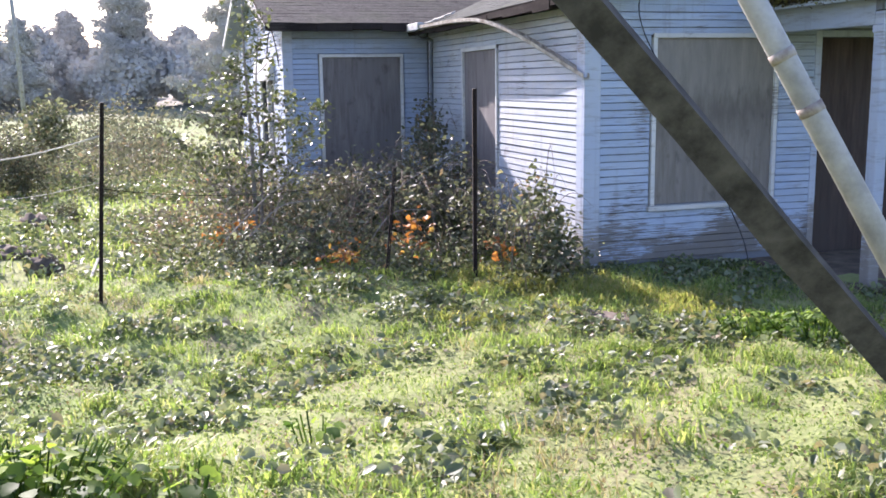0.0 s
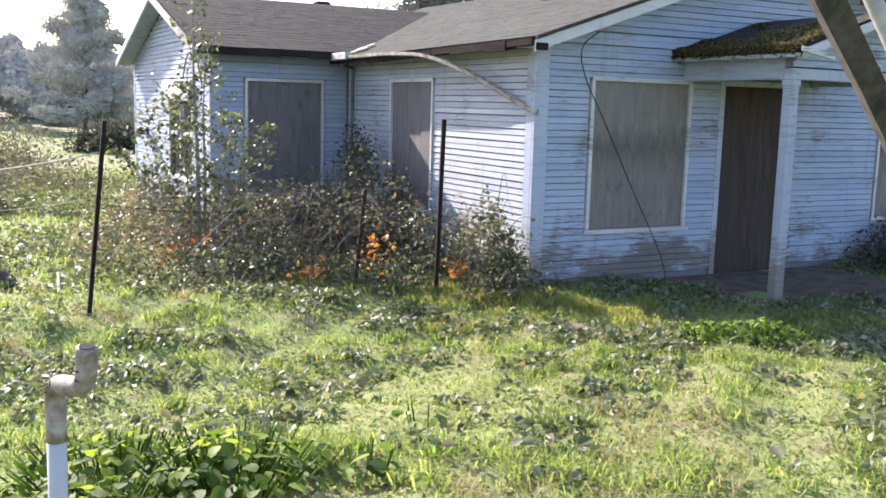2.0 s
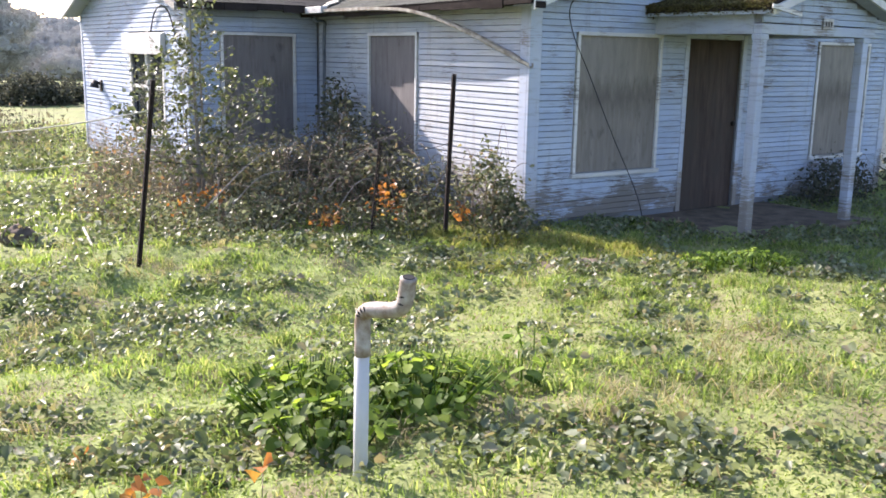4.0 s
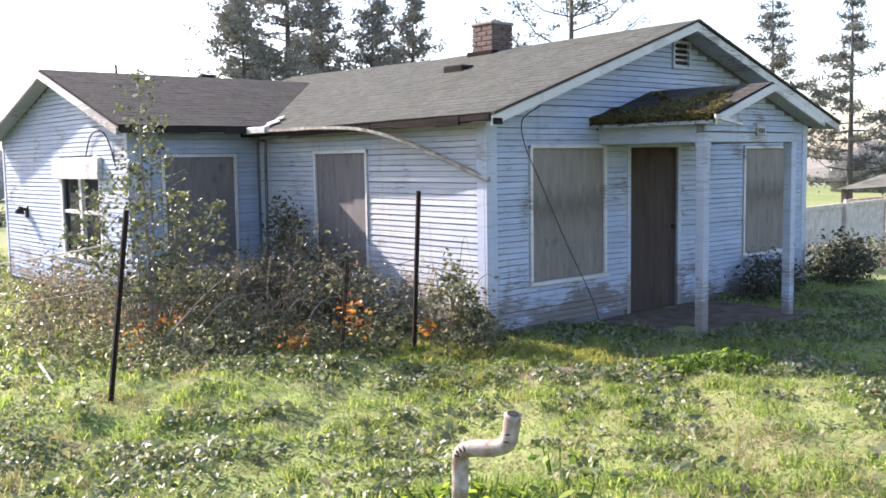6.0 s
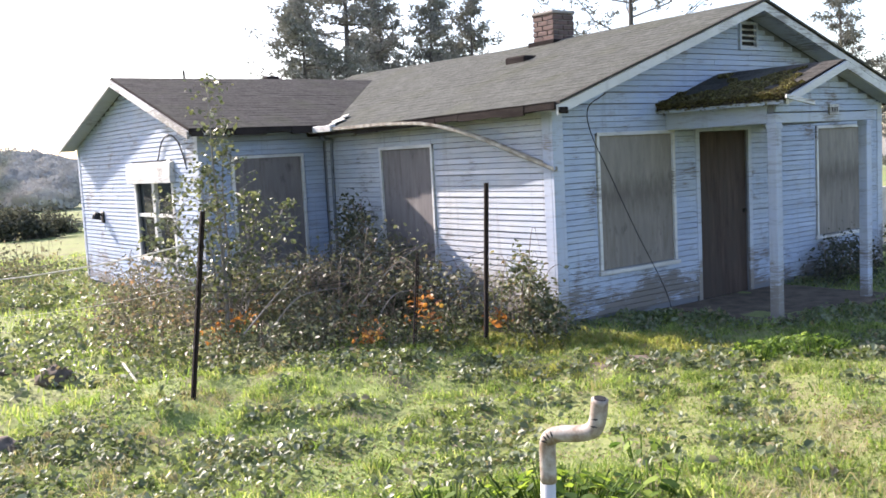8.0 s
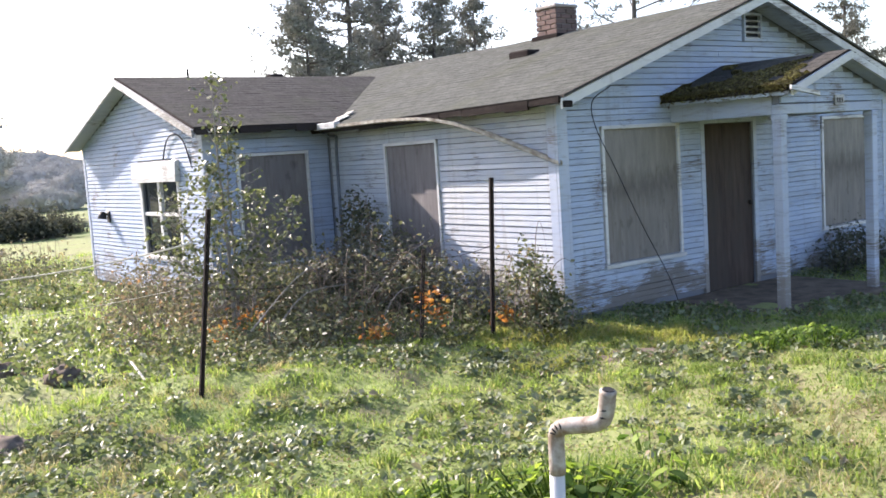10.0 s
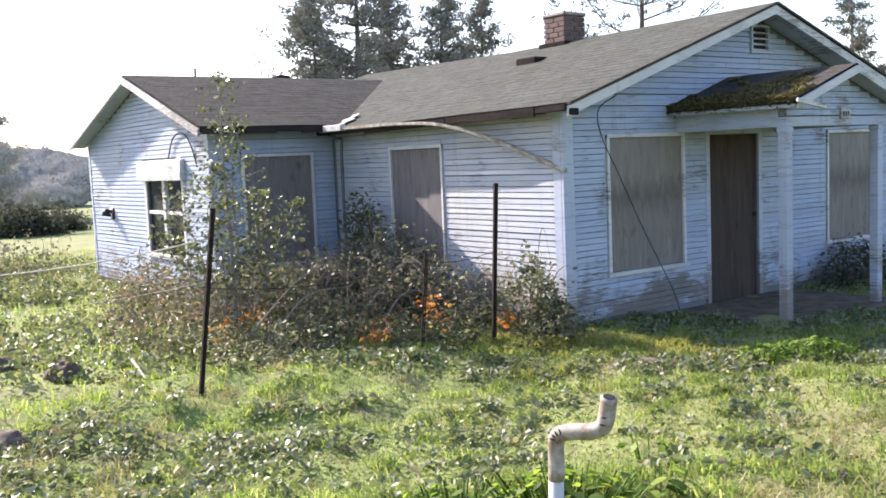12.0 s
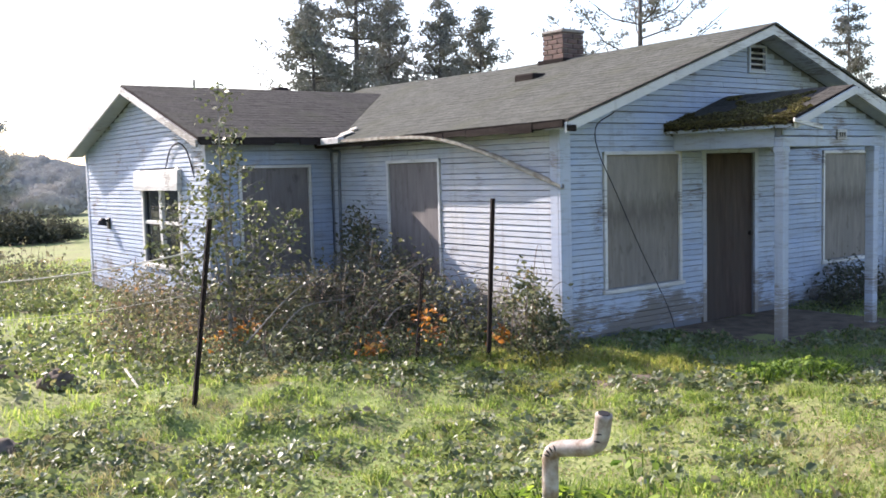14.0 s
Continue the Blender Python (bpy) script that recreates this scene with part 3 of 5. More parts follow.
while x < EX - 0.05:
    x2 = min(x + rg.uniform(0.3, 0.8), EX - 0.03)
    plank("eave_fascia", (x, WE0 - 0.016, WEZ), (x2 - 0.004, WE0 - 0.016 + rg.uniform(-0.006, 0.006), WEZ), 0.026, rg.uniform(0.06, 0.09), M_FASCIA, house, 0.01, "dark rotten eave fascia")
    x = x2
for q, s in (((0.02, 4.20), 0.13), ((0.20, 4.32), 0.09), ((-0.12, 4.12), 0.08)):
    zz = RIDGE_Z - PITCH * (RIDGE_X - q[0]) + sag(q[1]) + 0.035
    bm = boxes(((-s, -s * 0.6, -0.008), (s, s * 0.6, 0.008), 0.004))
    bmesh.ops.transform(bm, matrix=Matrix.Translation((q[0], q[1], zz)) @ Matrix.Rotation(-0.33, 4, "Y") @ Matrix.Rotation(s * 9, 4, "Z"), verts=bm.verts)
    part("torn_patch", bm, M_ROPE, house, "torn pale roof patch")
part("vent_stub", tube(bmesh.new(), [(-0.9, 7.2, 3.1), (-0.9, 7.2, 3.44)], 0.018, 6), M_FASCIA, house)
part("vent_cap", boxes(((0.5, 7.15, 3.2), (0.75, 7.35, 3.36), 0.03)), M_FASCIA, house)
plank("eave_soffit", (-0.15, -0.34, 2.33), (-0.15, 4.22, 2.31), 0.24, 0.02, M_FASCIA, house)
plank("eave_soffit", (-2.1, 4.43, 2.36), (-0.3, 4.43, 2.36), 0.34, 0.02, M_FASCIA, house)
wx = -2.14
plank("rake_board", (wx, WE0, WEZ), (wx, WRIDGE_Y, WRIDGE_Z), 0.03, 0.095, M_WHITE, house, 0.03, "white rake board")
plank("rake_board", (wx, WRIDGE_Y, WRIDGE_Z), (wx, WE1, WEZ), 0.03, 0.095, M_WHITE, house, 0.03, "white rake board")
# painted boards under the gable overhangs
for a, b, c, d in (((EX + 0.02, EZ), (RX0, RIDGE_Z), -0.355, -0.03), ((RX0, RIDGE_Z), (RX1 - 0.02, EZ), -0.355, -0.03)):
    bm = bmesh.new()
    q = [bm.verts.new((x, y, z - 0.082 - k)) for k in (0, 0.012) for x, y, z in ((a[0], c, a[1]), (b[0], c, b[1]), (b[0], d, b[1]), (a[0], d, a[1]))]
    for f in ((0, 1, 2, 3), (7, 6, 5, 4), (0, 4, 5, 1), (1, 5, 6, 2), (2, 6, 7, 3), (3, 7, 4, 0)):
        bm.faces.new([q[i] for i in f])
    part("gable_soffit", bm, M_SOFFIT, house)
for a, b in (((WE0 + 0.02, WEZ), (WRIDGE_Y, WRIDGE_Z)), ((WRIDGE_Y, WRIDGE_Z), (WE1 - 0.02, WEZ))):
    bm = bmesh.new()
    q = [bm.verts.new((x, y, z - 0.082 - k)) for k in (0, 0.012) for x, y, z in ((-2.12, a[0], a[1]), (-2.12, b[0], b[1]), (WX - 0.03, b[0], b[1]), (WX - 0.03, a[0], a[1]))]
    for f in ((0, 1, 2, 3), (7, 6, 5, 4), (0, 4, 5, 1), (1, 5, 6, 2), (2, 6, 7, 3), (3, 7, 4, 0)):
        bm.faces.new([q[i] for i in f])
    part("gable_soffit", bm, M_SOFFIT, house)
part("rotten_end", boxes(((EX - 0.012, -0.412, EZ - 0.12), (EX + 0.12, -0.394, EZ - 0.055), 0.008)), M_FASCIA, house, "splintered dark rafter end")
# corner boards
for plane, u0, u1, top in ((SIDE, 0.0, 0.12, 2.32), (FRONT, HW - 0.12, HW + 0.034, 2.34), (FRONT, -0.034, 0.10, 2.34), (WFRONT, -WX - 0.09, -WX + 0.034, 2.4), (WSIDE, 0.0, 0.09, 2.4), (WSIDE, WY1 - WY0 - 0.09, WY1 - WY0, 2.4)):
    bm = boxes(((u0, 0.001, 0.05), (u1, 0.034, top), 0.004))
    bmesh.ops.transform(bm, matrix=plane, verts=bm.verts)
    part("corner_board", bm, M_TRIMBLUE, house)


def boarded_window(plane, o, mat, label, sill=True, trim=0.045, name="window"):
    """A window shut with a plywood sheet behind a thin white frame and a sill."""
    u0, u1, z0, z1 = o
    bm = boxes(((u0 - 0.02, -0.03, z0 - 0.01), (u1 + 0.02, 0.012, z1 + 0.02), 0.003))
    bmesh.ops.transform(bm, matrix=plane, verts=bm.verts)
    win = part(name, bm, mat, house, label)
    for b in (((u0 - trim, 0.0, z0 - 0.02), (u0 - 0.005, 0.042, z1 + trim)), ((u1 + 0.005, 0.0, z0 - 0.02), (u1 + trim, 0.042, z1 + trim)), ((u0 - trim, 0.001, z1 + 0.006), (u1 + trim, 0.046, z1 + trim))):
        bm = boxes((*b, 0.003))
        bmesh.ops.transform(bm, matrix=plane, verts=bm.verts)
        part("window_frame", bm, M_WHITE, win, "thin white painted frame")
    if sill:
        bm = boxes(((u0 - trim - 0.03, 0.0, z0 - 0.065), (u1 + trim + 0.03, 0.062, z0 - 0.022), 0.005))
        bmesh.ops.transform(bm, matrix=plane, verts=bm.verts)
        part("window_sill", bm, M_WHITE, win, "white sloping sill")
    return win


boarded_window(FRONT, O_WIN, M_PLY, "window boarded with stained grey-brown plywood")
boarded_window(FRONT, O_PWIN, M_PLY, "window boarded with grey-brown plywood under the porch")
boarded_window(SIDE, O_SWIN, M_PLYMID, "narrow window boarded with weathered plywood")
boarded_window(WFRONT, O_WWIN, M_PLYMID, "wing window boarded with dark plywood")
# door
bm = boxes(((O_DOOR[0] - 0.01, -0.06, 0.03), (O_DOOR[1] + 0.01, -0.02, O_DOOR[3] - 0.005), 0.003))
bmesh.ops.transform(bm, matrix=FRONT, verts=bm.verts)
door = part("door", bm, M_PLYDARK, house, "doorway shut with dark brown plywood")
for b in (((O_DOOR[0] - 0.07, 0, 0.02), (O_DOOR[0] - 0.001, 0.03, 2.09)), ((O_DOOR[1] + 0.001, 0, 0.02), (O_DOOR[1] + 0.07, 0.03, 2.09)), ((O_DOOR[0], 0, 2.032), (O_DOOR[1], 0.028, 2.09))):
    bm = boxes((*b, 0.003))
    bmesh.ops.transform(bm, matrix=FRONT, verts=bm.verts)
    part("door_frame", bm, M_TRIMBLUE, door)
bm = boxes(((O_DOOR[0] + 0.03, -0.02, 1.02), (O_DOOR[0] + 0.075, 0.02, 1.07), 0.008))
bmesh.ops.transform(bm, matrix=FRONT, verts=bm.verts)
part("latch", bm, M_METAL, door, "small dark latch")
# wing gable window: two sashes, curtain, awning box
u0, u1, z0, z1 = O_GWIN
# near-black sheet stands in for the unlit room behind the panes
bm = boxes(((u0, -0.11, z0), (u1, -0.10, z1)))
bmesh.ops.transform(bm, matrix=WSIDE, verts=bm.verts)
gwin = part("window", bm, M_DARK, house, "two-sash window with broken panes and white frame")
for b in (((u0 - 0.05, 0, z0), (u0 + 0.03, 0.03, z1)), ((u1 - 0.03, 0, z0), (u1 + 0.05, 0.03, z1)), (((u0 + u1) / 2 - 0.05, -0.05, z0), ((u0 + u1) / 2 + 0.05, 0.025, z1)),
          ((u0 + 0.03, -0.05, 1.24), ((u0 + u1) / 2 - 0.05, 0.01, 1.29)), (((u0 + u1) / 2 + 0.05, -0.05, 1.24), (u1 - 0.03, 0.01, 1.29)), ((u0 - 0.07, 0, z0 - 0.06), (u1 + 0.07, 0.06, z0))):
    bm = boxes((*b, 0.004))
    bmesh.ops.transform(bm, matrix=WSIDE, verts=bm.verts)
    part("window_frame", bm, M_WHITE, gwin, "peeling white frame bar")
for a, b in ((u0 + 0.03, (u0 + u1) / 2 - 0.05), ((u0 + u1) / 2 + 0.05, u1 - 0.03)):
    for c, d in ((z0, 1.24), (1.29, z1)):
        bm = boxes(((a, -0.035, c), (b, -0.03, d)))
        bmesh.ops.transform(bm, matrix=WSIDE, verts=bm.verts)
        part("pane", bm, M_GLASS, gwin)
for k in range(9):
    uu = u0 + 0.78 + k * 0.07
    bm = tube(bmesh.new(), [(uu, -0.075, z0 + 0.02), (uu + 0.01, -0.07, 1.3), (uu, -0.075, 1.9)], 0.022, 5)
    bmesh.ops.transform(bm, matrix=WSIDE, verts=bm.verts)
    part("curtain_fold", bm, M_CURTAIN, gwin)
bm = bmesh.new()
prof = [(0.028, 1.74), (0.10, 1.735), (0.105, 1.80), (0.09, 2.01), (0.028, 2.03)]
ra = [[bm.verts.new((u, y, z)) for y, z in prof] for u in (u0 - 0.14, u1 + 0.14)]
for i in range(5):
    bm.faces.new((ra[0][i], ra[0][(i + 1) % 5], ra[1][(i + 1) % 5], ra[1][i]))
bm.faces.new(ra[0][::-1]), bm.faces.new(ra[1])
bmesh.ops.transform(bm, matrix=WSIDE, verts=bm.verts)
part("awning_box", bm, M_WHITE, gwin, "white awning box over the window")

# gable vent
# black plate on the wall paints the shade between the louvres
vent = part("gable_vent", boxes(((3.17, -0.012, 3.02), (3.48, -0.004, 3.31))), M_DARK, house, "dark louvred gable vent")
for b in (((3.145, -0.055, 2.995), (3.175, 0.0, 3.335)), ((3.475, -0.055, 2.995), (3.505, 0.0, 3.335)), ((3.175, -0.054, 3.305), (3.475, 0, 3.335)), ((3.175, -0.054, 2.995), (3.475, 0, 3.022))):
    part("vent_frame", boxes((*b, 0.003)), M_TRIMBLUE, vent)
for k in range(4):
    z = 3.045 + 0.068 * k
    bm = boxes(((3.178, -0.055, z - 0.006), (3.472, -0.012, z + 0.006)))
    bmesh.ops.rotate(bm, cent=(3.3, -0.02, z), matrix=Matrix.Rotation(radians(28), 3, "X"), verts=bm.verts)
    part("louvre", bm, M_WHITE, vent)

# porch
PX0, PX1, PC, PY = 1.62, 3.84, 2.73, -1.62
PEZ, PRZ = 2.335, 2.70
ppl = roof_slope("porch_roof_slope", (PX0, 0.0, PEZ), (PX0, PY, PEZ), (PC, PY, PRZ), (PC, 0.0, PRZ), M_ROOFDARK)
roof_slope("porch_roof_slope", (PX1, 0.0, PEZ), (PX1, PY, PEZ), (PC, PY, PRZ), (PC, 0.0, PRZ), M_ROOFDARK)
plank("porch_rake_board", (PX0 + 0.02, PY - 0.016, PEZ), (PC, PY - 0.016, PRZ), 0.03, 0.08, M_WHITE, house, 0.02, "white porch rake board")
plank("porch_rake_board", (PC, PY - 0.016, PRZ), (PX1, PY - 0.016, PEZ), 0.03, 0.08, M_WHITE, house, 0.02, "white porch rake board")
plank("loose_board", (PX0 - 0.03, PY - 0.03, PEZ + 0.02), (PX0 + 0.16, PY - 0.22, PEZ - 0.06), 0.09, 0.04, M_WHITE, house, 0.02, "loose broken white board end")
plank("porch_fascia", (PX0 - 0.012, PY, PEZ), (PX0 - 0.012, -0.03, PEZ), 0.024, 0.04, M_FASCIA, house, 0.012)
plank("porch_fascia_trim", (PX0 + 0.004, PY + 0.01, PEZ), (PX0 + 0.004, -0.03, PEZ), 0.02, 0.035, M_TRIMBLUE, house, 0.054)
PYB = -1.38
part("porch_beam", boxes(((1.75, PYB - 0.05, 2.06), (3.72, PYB + 0.05, 2.16), 0.006)), M_TRIMBLUE, house)
part("porch_beam", boxes(((1.76, PYB + 0.055, 2.06), (1.86, -0.02, 2.29), 0.006)), M_TRIMBLUE, house)
part("porch_beam", boxes(((3.60, PYB + 0.055, 2.06), (3.70, -0.02, 2.29), 0.006)), M_TRIMBLUE, house)
for px in (1.80, 3.56):
    bm = boxes(((px - 0.052, PYB - 0.052, -0.08), (px + 0.052, PYB + 0.052, 2.06), 0.008), ((px - 0.06, PYB - 0.06, 2.0), (px + 0.06, PYB + 0.06, 2.058), 0.006))
    part("porch_post", bm, M_TRIMBLUE, house, "square post with flaking blue paint")
for a, b in (((PX0 + 0.02, PEZ), (PC, PRZ)), ((PC, PRZ), (PX1 - 0.02, PEZ))):
    bm = bmesh.new()
    q = [bm.verts.new((x, y, z - 0.080 - k)) for k in (0, 0.012) for x, y, z in ((a[0], PY + 0.005, a[1]), (b[0], PY + 0.005, b[1]), (b[0], PYB - 0.062, b[1]), (a[0], PYB - 0.062, a[1]))]
    for f in ((0, 1, 2, 3), (7, 6, 5, 4), (0, 4, 5, 1), (1, 5, 6, 2), (2, 6, 7, 3), (3, 7, 4, 0)):
        bm.faces.new([q[i] for i in f])
    part("porch_soffit", bm, M_SOFFIT, house)
PGABLE = plane_at((3.74, PYB - 0.03, 0), (-1, 0, 0), (0, -1, 0))
bm = bmesh.new()
f = [bm.verts.new(p) for p in ((1.74, PYB - 0.03, 2.17), (3.72, PYB - 0.03, 2.17), (3.72, PYB - 0.03, 2.3), (PC, PYB - 0.03, PRZ - 0.06), (1.74, PYB - 0.03, 2.3))]
g = [bm.verts.new(v.co + Vector((0, 0.06, 0))) for v in f]
bm.faces.new(f), bm.faces.new(g[::-1])
for i in range(5):
    bm.faces.new((f[i], g[i], g[(i + 1) % 5], f[(i + 1) % 5]))
pg = part("porch_gable", bm, M_SHEATH, house)
part("porch_ceiling", boxes(((1.87, PYB + 0.06, 2.17), (3.59, -0.03, 2.19))), M_TRIMBLUE, house)
# added flat slab standing in for the bare earth under the porch
part("porch_floor", boxes(((1.6, -1.55, -0.12), (3.9, -0.03, 0.045), 0.015)), M_PORCHEARTH, house, "low flat brown earth under the porch")
plate = part("number_plate", boxes(((2.72, PYB - 0.075, 2.13), (2.90, PYB - 0.055, 2.24), 0.004)), M_WHITE, house, "small white plate with dark bars")
for k in range(3):
    part("plate_mark", boxes(((2.755 + k * 0.045, PYB - 0.078, 2.16), (2.778 + k * 0.045, PYB - 0.0752, 2.21))), M_METAL, plate)

# chimney
def chimney():
    cx, cy, s, zb, zt = 3.20, 3.2, 0.215, 3.2, 3.90
    ch = part("chimney", boxes(((cx - s + 0.02, cy - s + 0.02, zb), (cx + s - 0.02, cy + s - 0.02, zt - 0.02))), M_MORTAR, house, "short weathered red brick chimney")
    me = bpy.data.meshes.new("brick")
    bm = boxes(((0, 0, 0), (0.205, 0.095, 0.062), 0.006))
    bm.to_mesh(me)
    bm.free()
    me.materials.append(M_BRICK)
    z, i = 3.36, 0
    rr = random.Random(3)
    while z < zt - 0.03:
        for side in range(4):
            for off, ln in (((0.0, 0.5), (0.113, 1.04), (0.337, 0.53)) if i % 2 else ((0.0, 1.06), (0.228, 1.06))):
                b = obj("brick", me, None, ch)
                b.matrix_basis = Matrix.Translation((cx, cy, z)) @ Matrix.Rotation(side * math.pi / 2, 4, "Z") @ Matrix.Translation((-s + off * 0.93, -s + rr.uniform(-0.004, 0.004), 0)) @ Matrix.Diagonal((ln * 0.93, 1, 1, 1))
        z += 0.072
        i += 1
    part("chimney_cap", boxes(((cx - s - 0.015, cy - s - 0.015, zt - 0.02), (cx + s + 0.015, cy + s + 0.015, zt + 0.02), 0.01)), M_MORTAR, ch)
    part("flashing", boxes(((cx - s - 0.06, cy - s - 0.06, 3.38), (cx + s + 0.06, cy + s + 0.06, 3.5), 0.01)), M_FASCIA, ch)


chimney()
part("roof_hatch", boxes(((1.95, 2.50, 3.05), (2.2, 2.9, 3.20), 0.02)), M_FASCIA, house, "small dark roof vent")

# ---- things fixed to or beside the house ----
def smooth_path(pts, n=8):
    """Points of a soft curve through the given ones."""
    P = [Vector(p) for p in pts]
    P = [P[0] * 2 - P[1], *P, P[-1] * 2 - P[-2]]
    out = []
    for a, b, c, d in zip(P, P[1:], P[2:], P[3:]):
        for k in range(n):
            t = k / n
            out.append(0.5 * (2 * b + (c - a) * t + (2 * a - 5 * b + 4 * c - d) * t * t + (3 * b - a - 3 * c + d) * t ** 3))
    out.append(P[-2])
    return out


def gutter():
    line = smooth_path([(-0.34, 4.3, 2.34), (-0.34, 3.4, 2.325), (-0.33, 2.5, 2.32), (-0.30, 1.7, 2.27), (-0.20, 1.0, 2.10), (-0.10, 0.4, 1.88), (-0.03, -0.06, 1.71)], 7)
    bm = bmesh.new()
    prof = [(-0.03, 0.022), (-0.03, -0.012), (-0.018, -0.022), (0.018, -0.022), (0.03, -0.012), (0.03, 0.022), (0.026, 0.022), (0.026, -0.010), (0.016, -0.018), (-0.016, -0.018), (-0.026, -0.010), (-0.026, 0.022)]
    rings = [[bm.verts.new(p + Vector((x, 0, z))) for x, z in prof] for p in line]
    for r0, r1 in zip(rings, rings[1:]):
        for k in range(12):
            bm.faces.new((r0[k], r0[(k + 1) % 12], r1[(k + 1) % 12], r1[k]))
    bm.faces.new(rings[0]), bm.faces.new(rings[-1][::-1])
    g = empty("gutter", (-0.3, 2.0, 2.3))
    tagged(g, "fallen white gutter sagging down the blue side wall", "gutter")
    bmesh.ops.translate(bm, vec=(0.3, -2.0, -2.3), verts=bm.verts)
    part("trough", bm, M_GUTTER, g, "bent dirty cream gutter trough")
    part("gutter_end", boxes(((-0.09, 1.75, 0.0), (0.0, 2.32, 0.085), 0.008)), M_WHITE, g, "short white gutter length still on the eave")
    bm = tube(bmesh.new(), smooth_path([(0.02, 2.22, 0.0), (0.08, 2.24, -0.08), (0.25, 2.30, -0.10), (0.255, 2.33, -0.3), (0.255, 2.34, -1.4), (0.255, 2.34, -2.2)], 4), 0.021, 8)
    smooth(part("downspout", bm, M_SPOUT, g, "thin grey-blue downspout"))
    for yy in (0.2, 0.9, 1.35):
        part("hanger", tube(bmesh.new(), [(0.02, yy - 1.0, 0.06), (0.02, yy - 1.0, -0.03)], 0.006, 5), M_RUST, g)


gutter()
ob = part("cable", tube(bmesh.new(), smooth_path([(0.40, -0.38, 2.45), (0.43, -0.10, 2.32), (0.52, -0.05, 2.05), (0.78, -0.05, 1.62), (1.12, -0.08, 1.0), (1.42, -0.2, 0.35), (1.50, -0.26, 0.02)]), 0.0052, 5), M_CABLE, None)
tagged(smooth(ob), "loose black cable hanging across the boarded window", "cable")
ob = part("cable", tube(bmesh.new(), smooth_path([(-1.87, 5.0, 1.9), (-1.9, 5.15, 2.25), (-1.9, 5.45, 2.38), (-1.9, 5.75, 2.3), (-1.9, 5.95, 2.05)]), 0.010, 5), M_CABLE, None)
tagged(smooth(ob), "looped dark cable above the awning box", "cable")

lamp = tagged(empty("wall_lamp", (WX - 0.02, 8.62, 1.2)), "small dark wall lamp on the blue gable wall", "lamp")
part("back_plate", boxes(((-0.03, -0.06, -0.09), (0.0, 0.06, 0.09), 0.01)), M_METAL, lamp)
part("arm", tube(bmesh.new(), [(-0.02, 0, 0.02), (-0.07, 0, 0.06), (-0.10, 0, 0.05)], 0.015, 6), M_METAL, lamp)
bm = tube(bmesh.new(), [(-0.10, 0.02, 0.09), (-0.11, 0.02, 0.04), (-0.12, 0.02, -0.03)], [0.03, 0.06, 0.075], 10)
part("shade", bm, M_METAL, lamp)

# ---- loose timber, posts, pipe ----
def gz(x, y):
    return float(ground_z(x, y))


def square_beam(bm, pts, half, twist=0.4):
    return tube(bm, pts, half, 4)


beam = tagged(empty("timber_beam", (-1.145, -5.619, 0.2)), "leaning weathered grey timber beam with splits", "beam")
b0, b1 = Vector((0.215, 0.03, -0.2)), Vector((-3.222, -0.448, 3.0))
bm = bmesh.new()
tube(bm, [b0.lerp(b1, k / 14) + Vector((0, 0, 0.006 * math.sin(k * 1.9))) for k in range(15)], [0.044 + 0.002 * math.sin(k * 2.3) for k in range(15)], 4)
part("shaft", bm, M_BEAM, beam)
for k, off in ((0.56, 0.012),):
    bm = tube(bmesh.new(), [b0.lerp(b1, k) + Vector((-0.012, -0.030 + off, -0.012)), b0.lerp(b1, k + 0.09) + Vector((-0.010, -0.031 + off, -0.014)), b0.lerp(b1, k + 0.2) + Vector((-0.012, -0.030, -0.010))], [0.002, 0.006, 0.002], 5)
    part("split", bm, M_ROPE, beam, "pale raw split in the wood")
pole = tagged(empty("pole", (-1.63, -6.01, gz(-1.63, -6.01))), "leaning pale grey metal pole with dirt rings", "pole")
p0, p1 = Vector((0.05, -0.03, -0.1)), Vector((-1.5, 0.89, 3.15))
smooth(part("shaft", tube(bmesh.new(), [p0, p0.lerp(p1, 0.5), p1], 0.027, 12), M_POLE, pole))
for k in (0.42, 0.455, 0.60):
    smooth(part("collar", tube(bmesh.new(), [p0.lerp(p1, k), p0.lerp(p1, k + 0.006)], 0.0285, 12), M_PIPERUST, pole, "dark dirt ring"))


def t_post(base, top, label, bar=0.016):
    b, t = Vector(base), Vector(top)
    e = tagged(empty("fence_post", b), label, "fence post", "fence posts")
    d = t - b
    part("web", tube(bmesh.new(), [Vector((0, 0, -0.15)), d], bar, 4), M_RUST, e)
    part("flange", tube(bmesh.new(), [Vector((0.012, -0.02, -0.15)), d + Vector((0.012, -0.02, 0))], bar * 0.55, 4), M_RUST, e)
    for k in range(1, 14):
        part("stud", tube(bmesh.new(), [d * (k / 14) + Vector((0.0, -0.024, 0)), d * (k / 14) + Vector((0.0, -0.036, 0))], 0.008, 5), M_RUST, e)
    return e


t_post((-4.0, 0.12, gz(-4.0, 0.12)), (-3.865, -0.08, 1.576), "dark rusty steel fence post leaning, rope tied on")
t_post((-1.01, 0.02, gz(-1, 0)), (-1.073, -0.182, 1.63), "dark rusty steel fence post before the brambles")
t_post((-1.74, 0.22, gz(-1.7, 0.2)), (-1.64, 0.2, 1.0), "short rusty fence post among the brambles", 0.011)


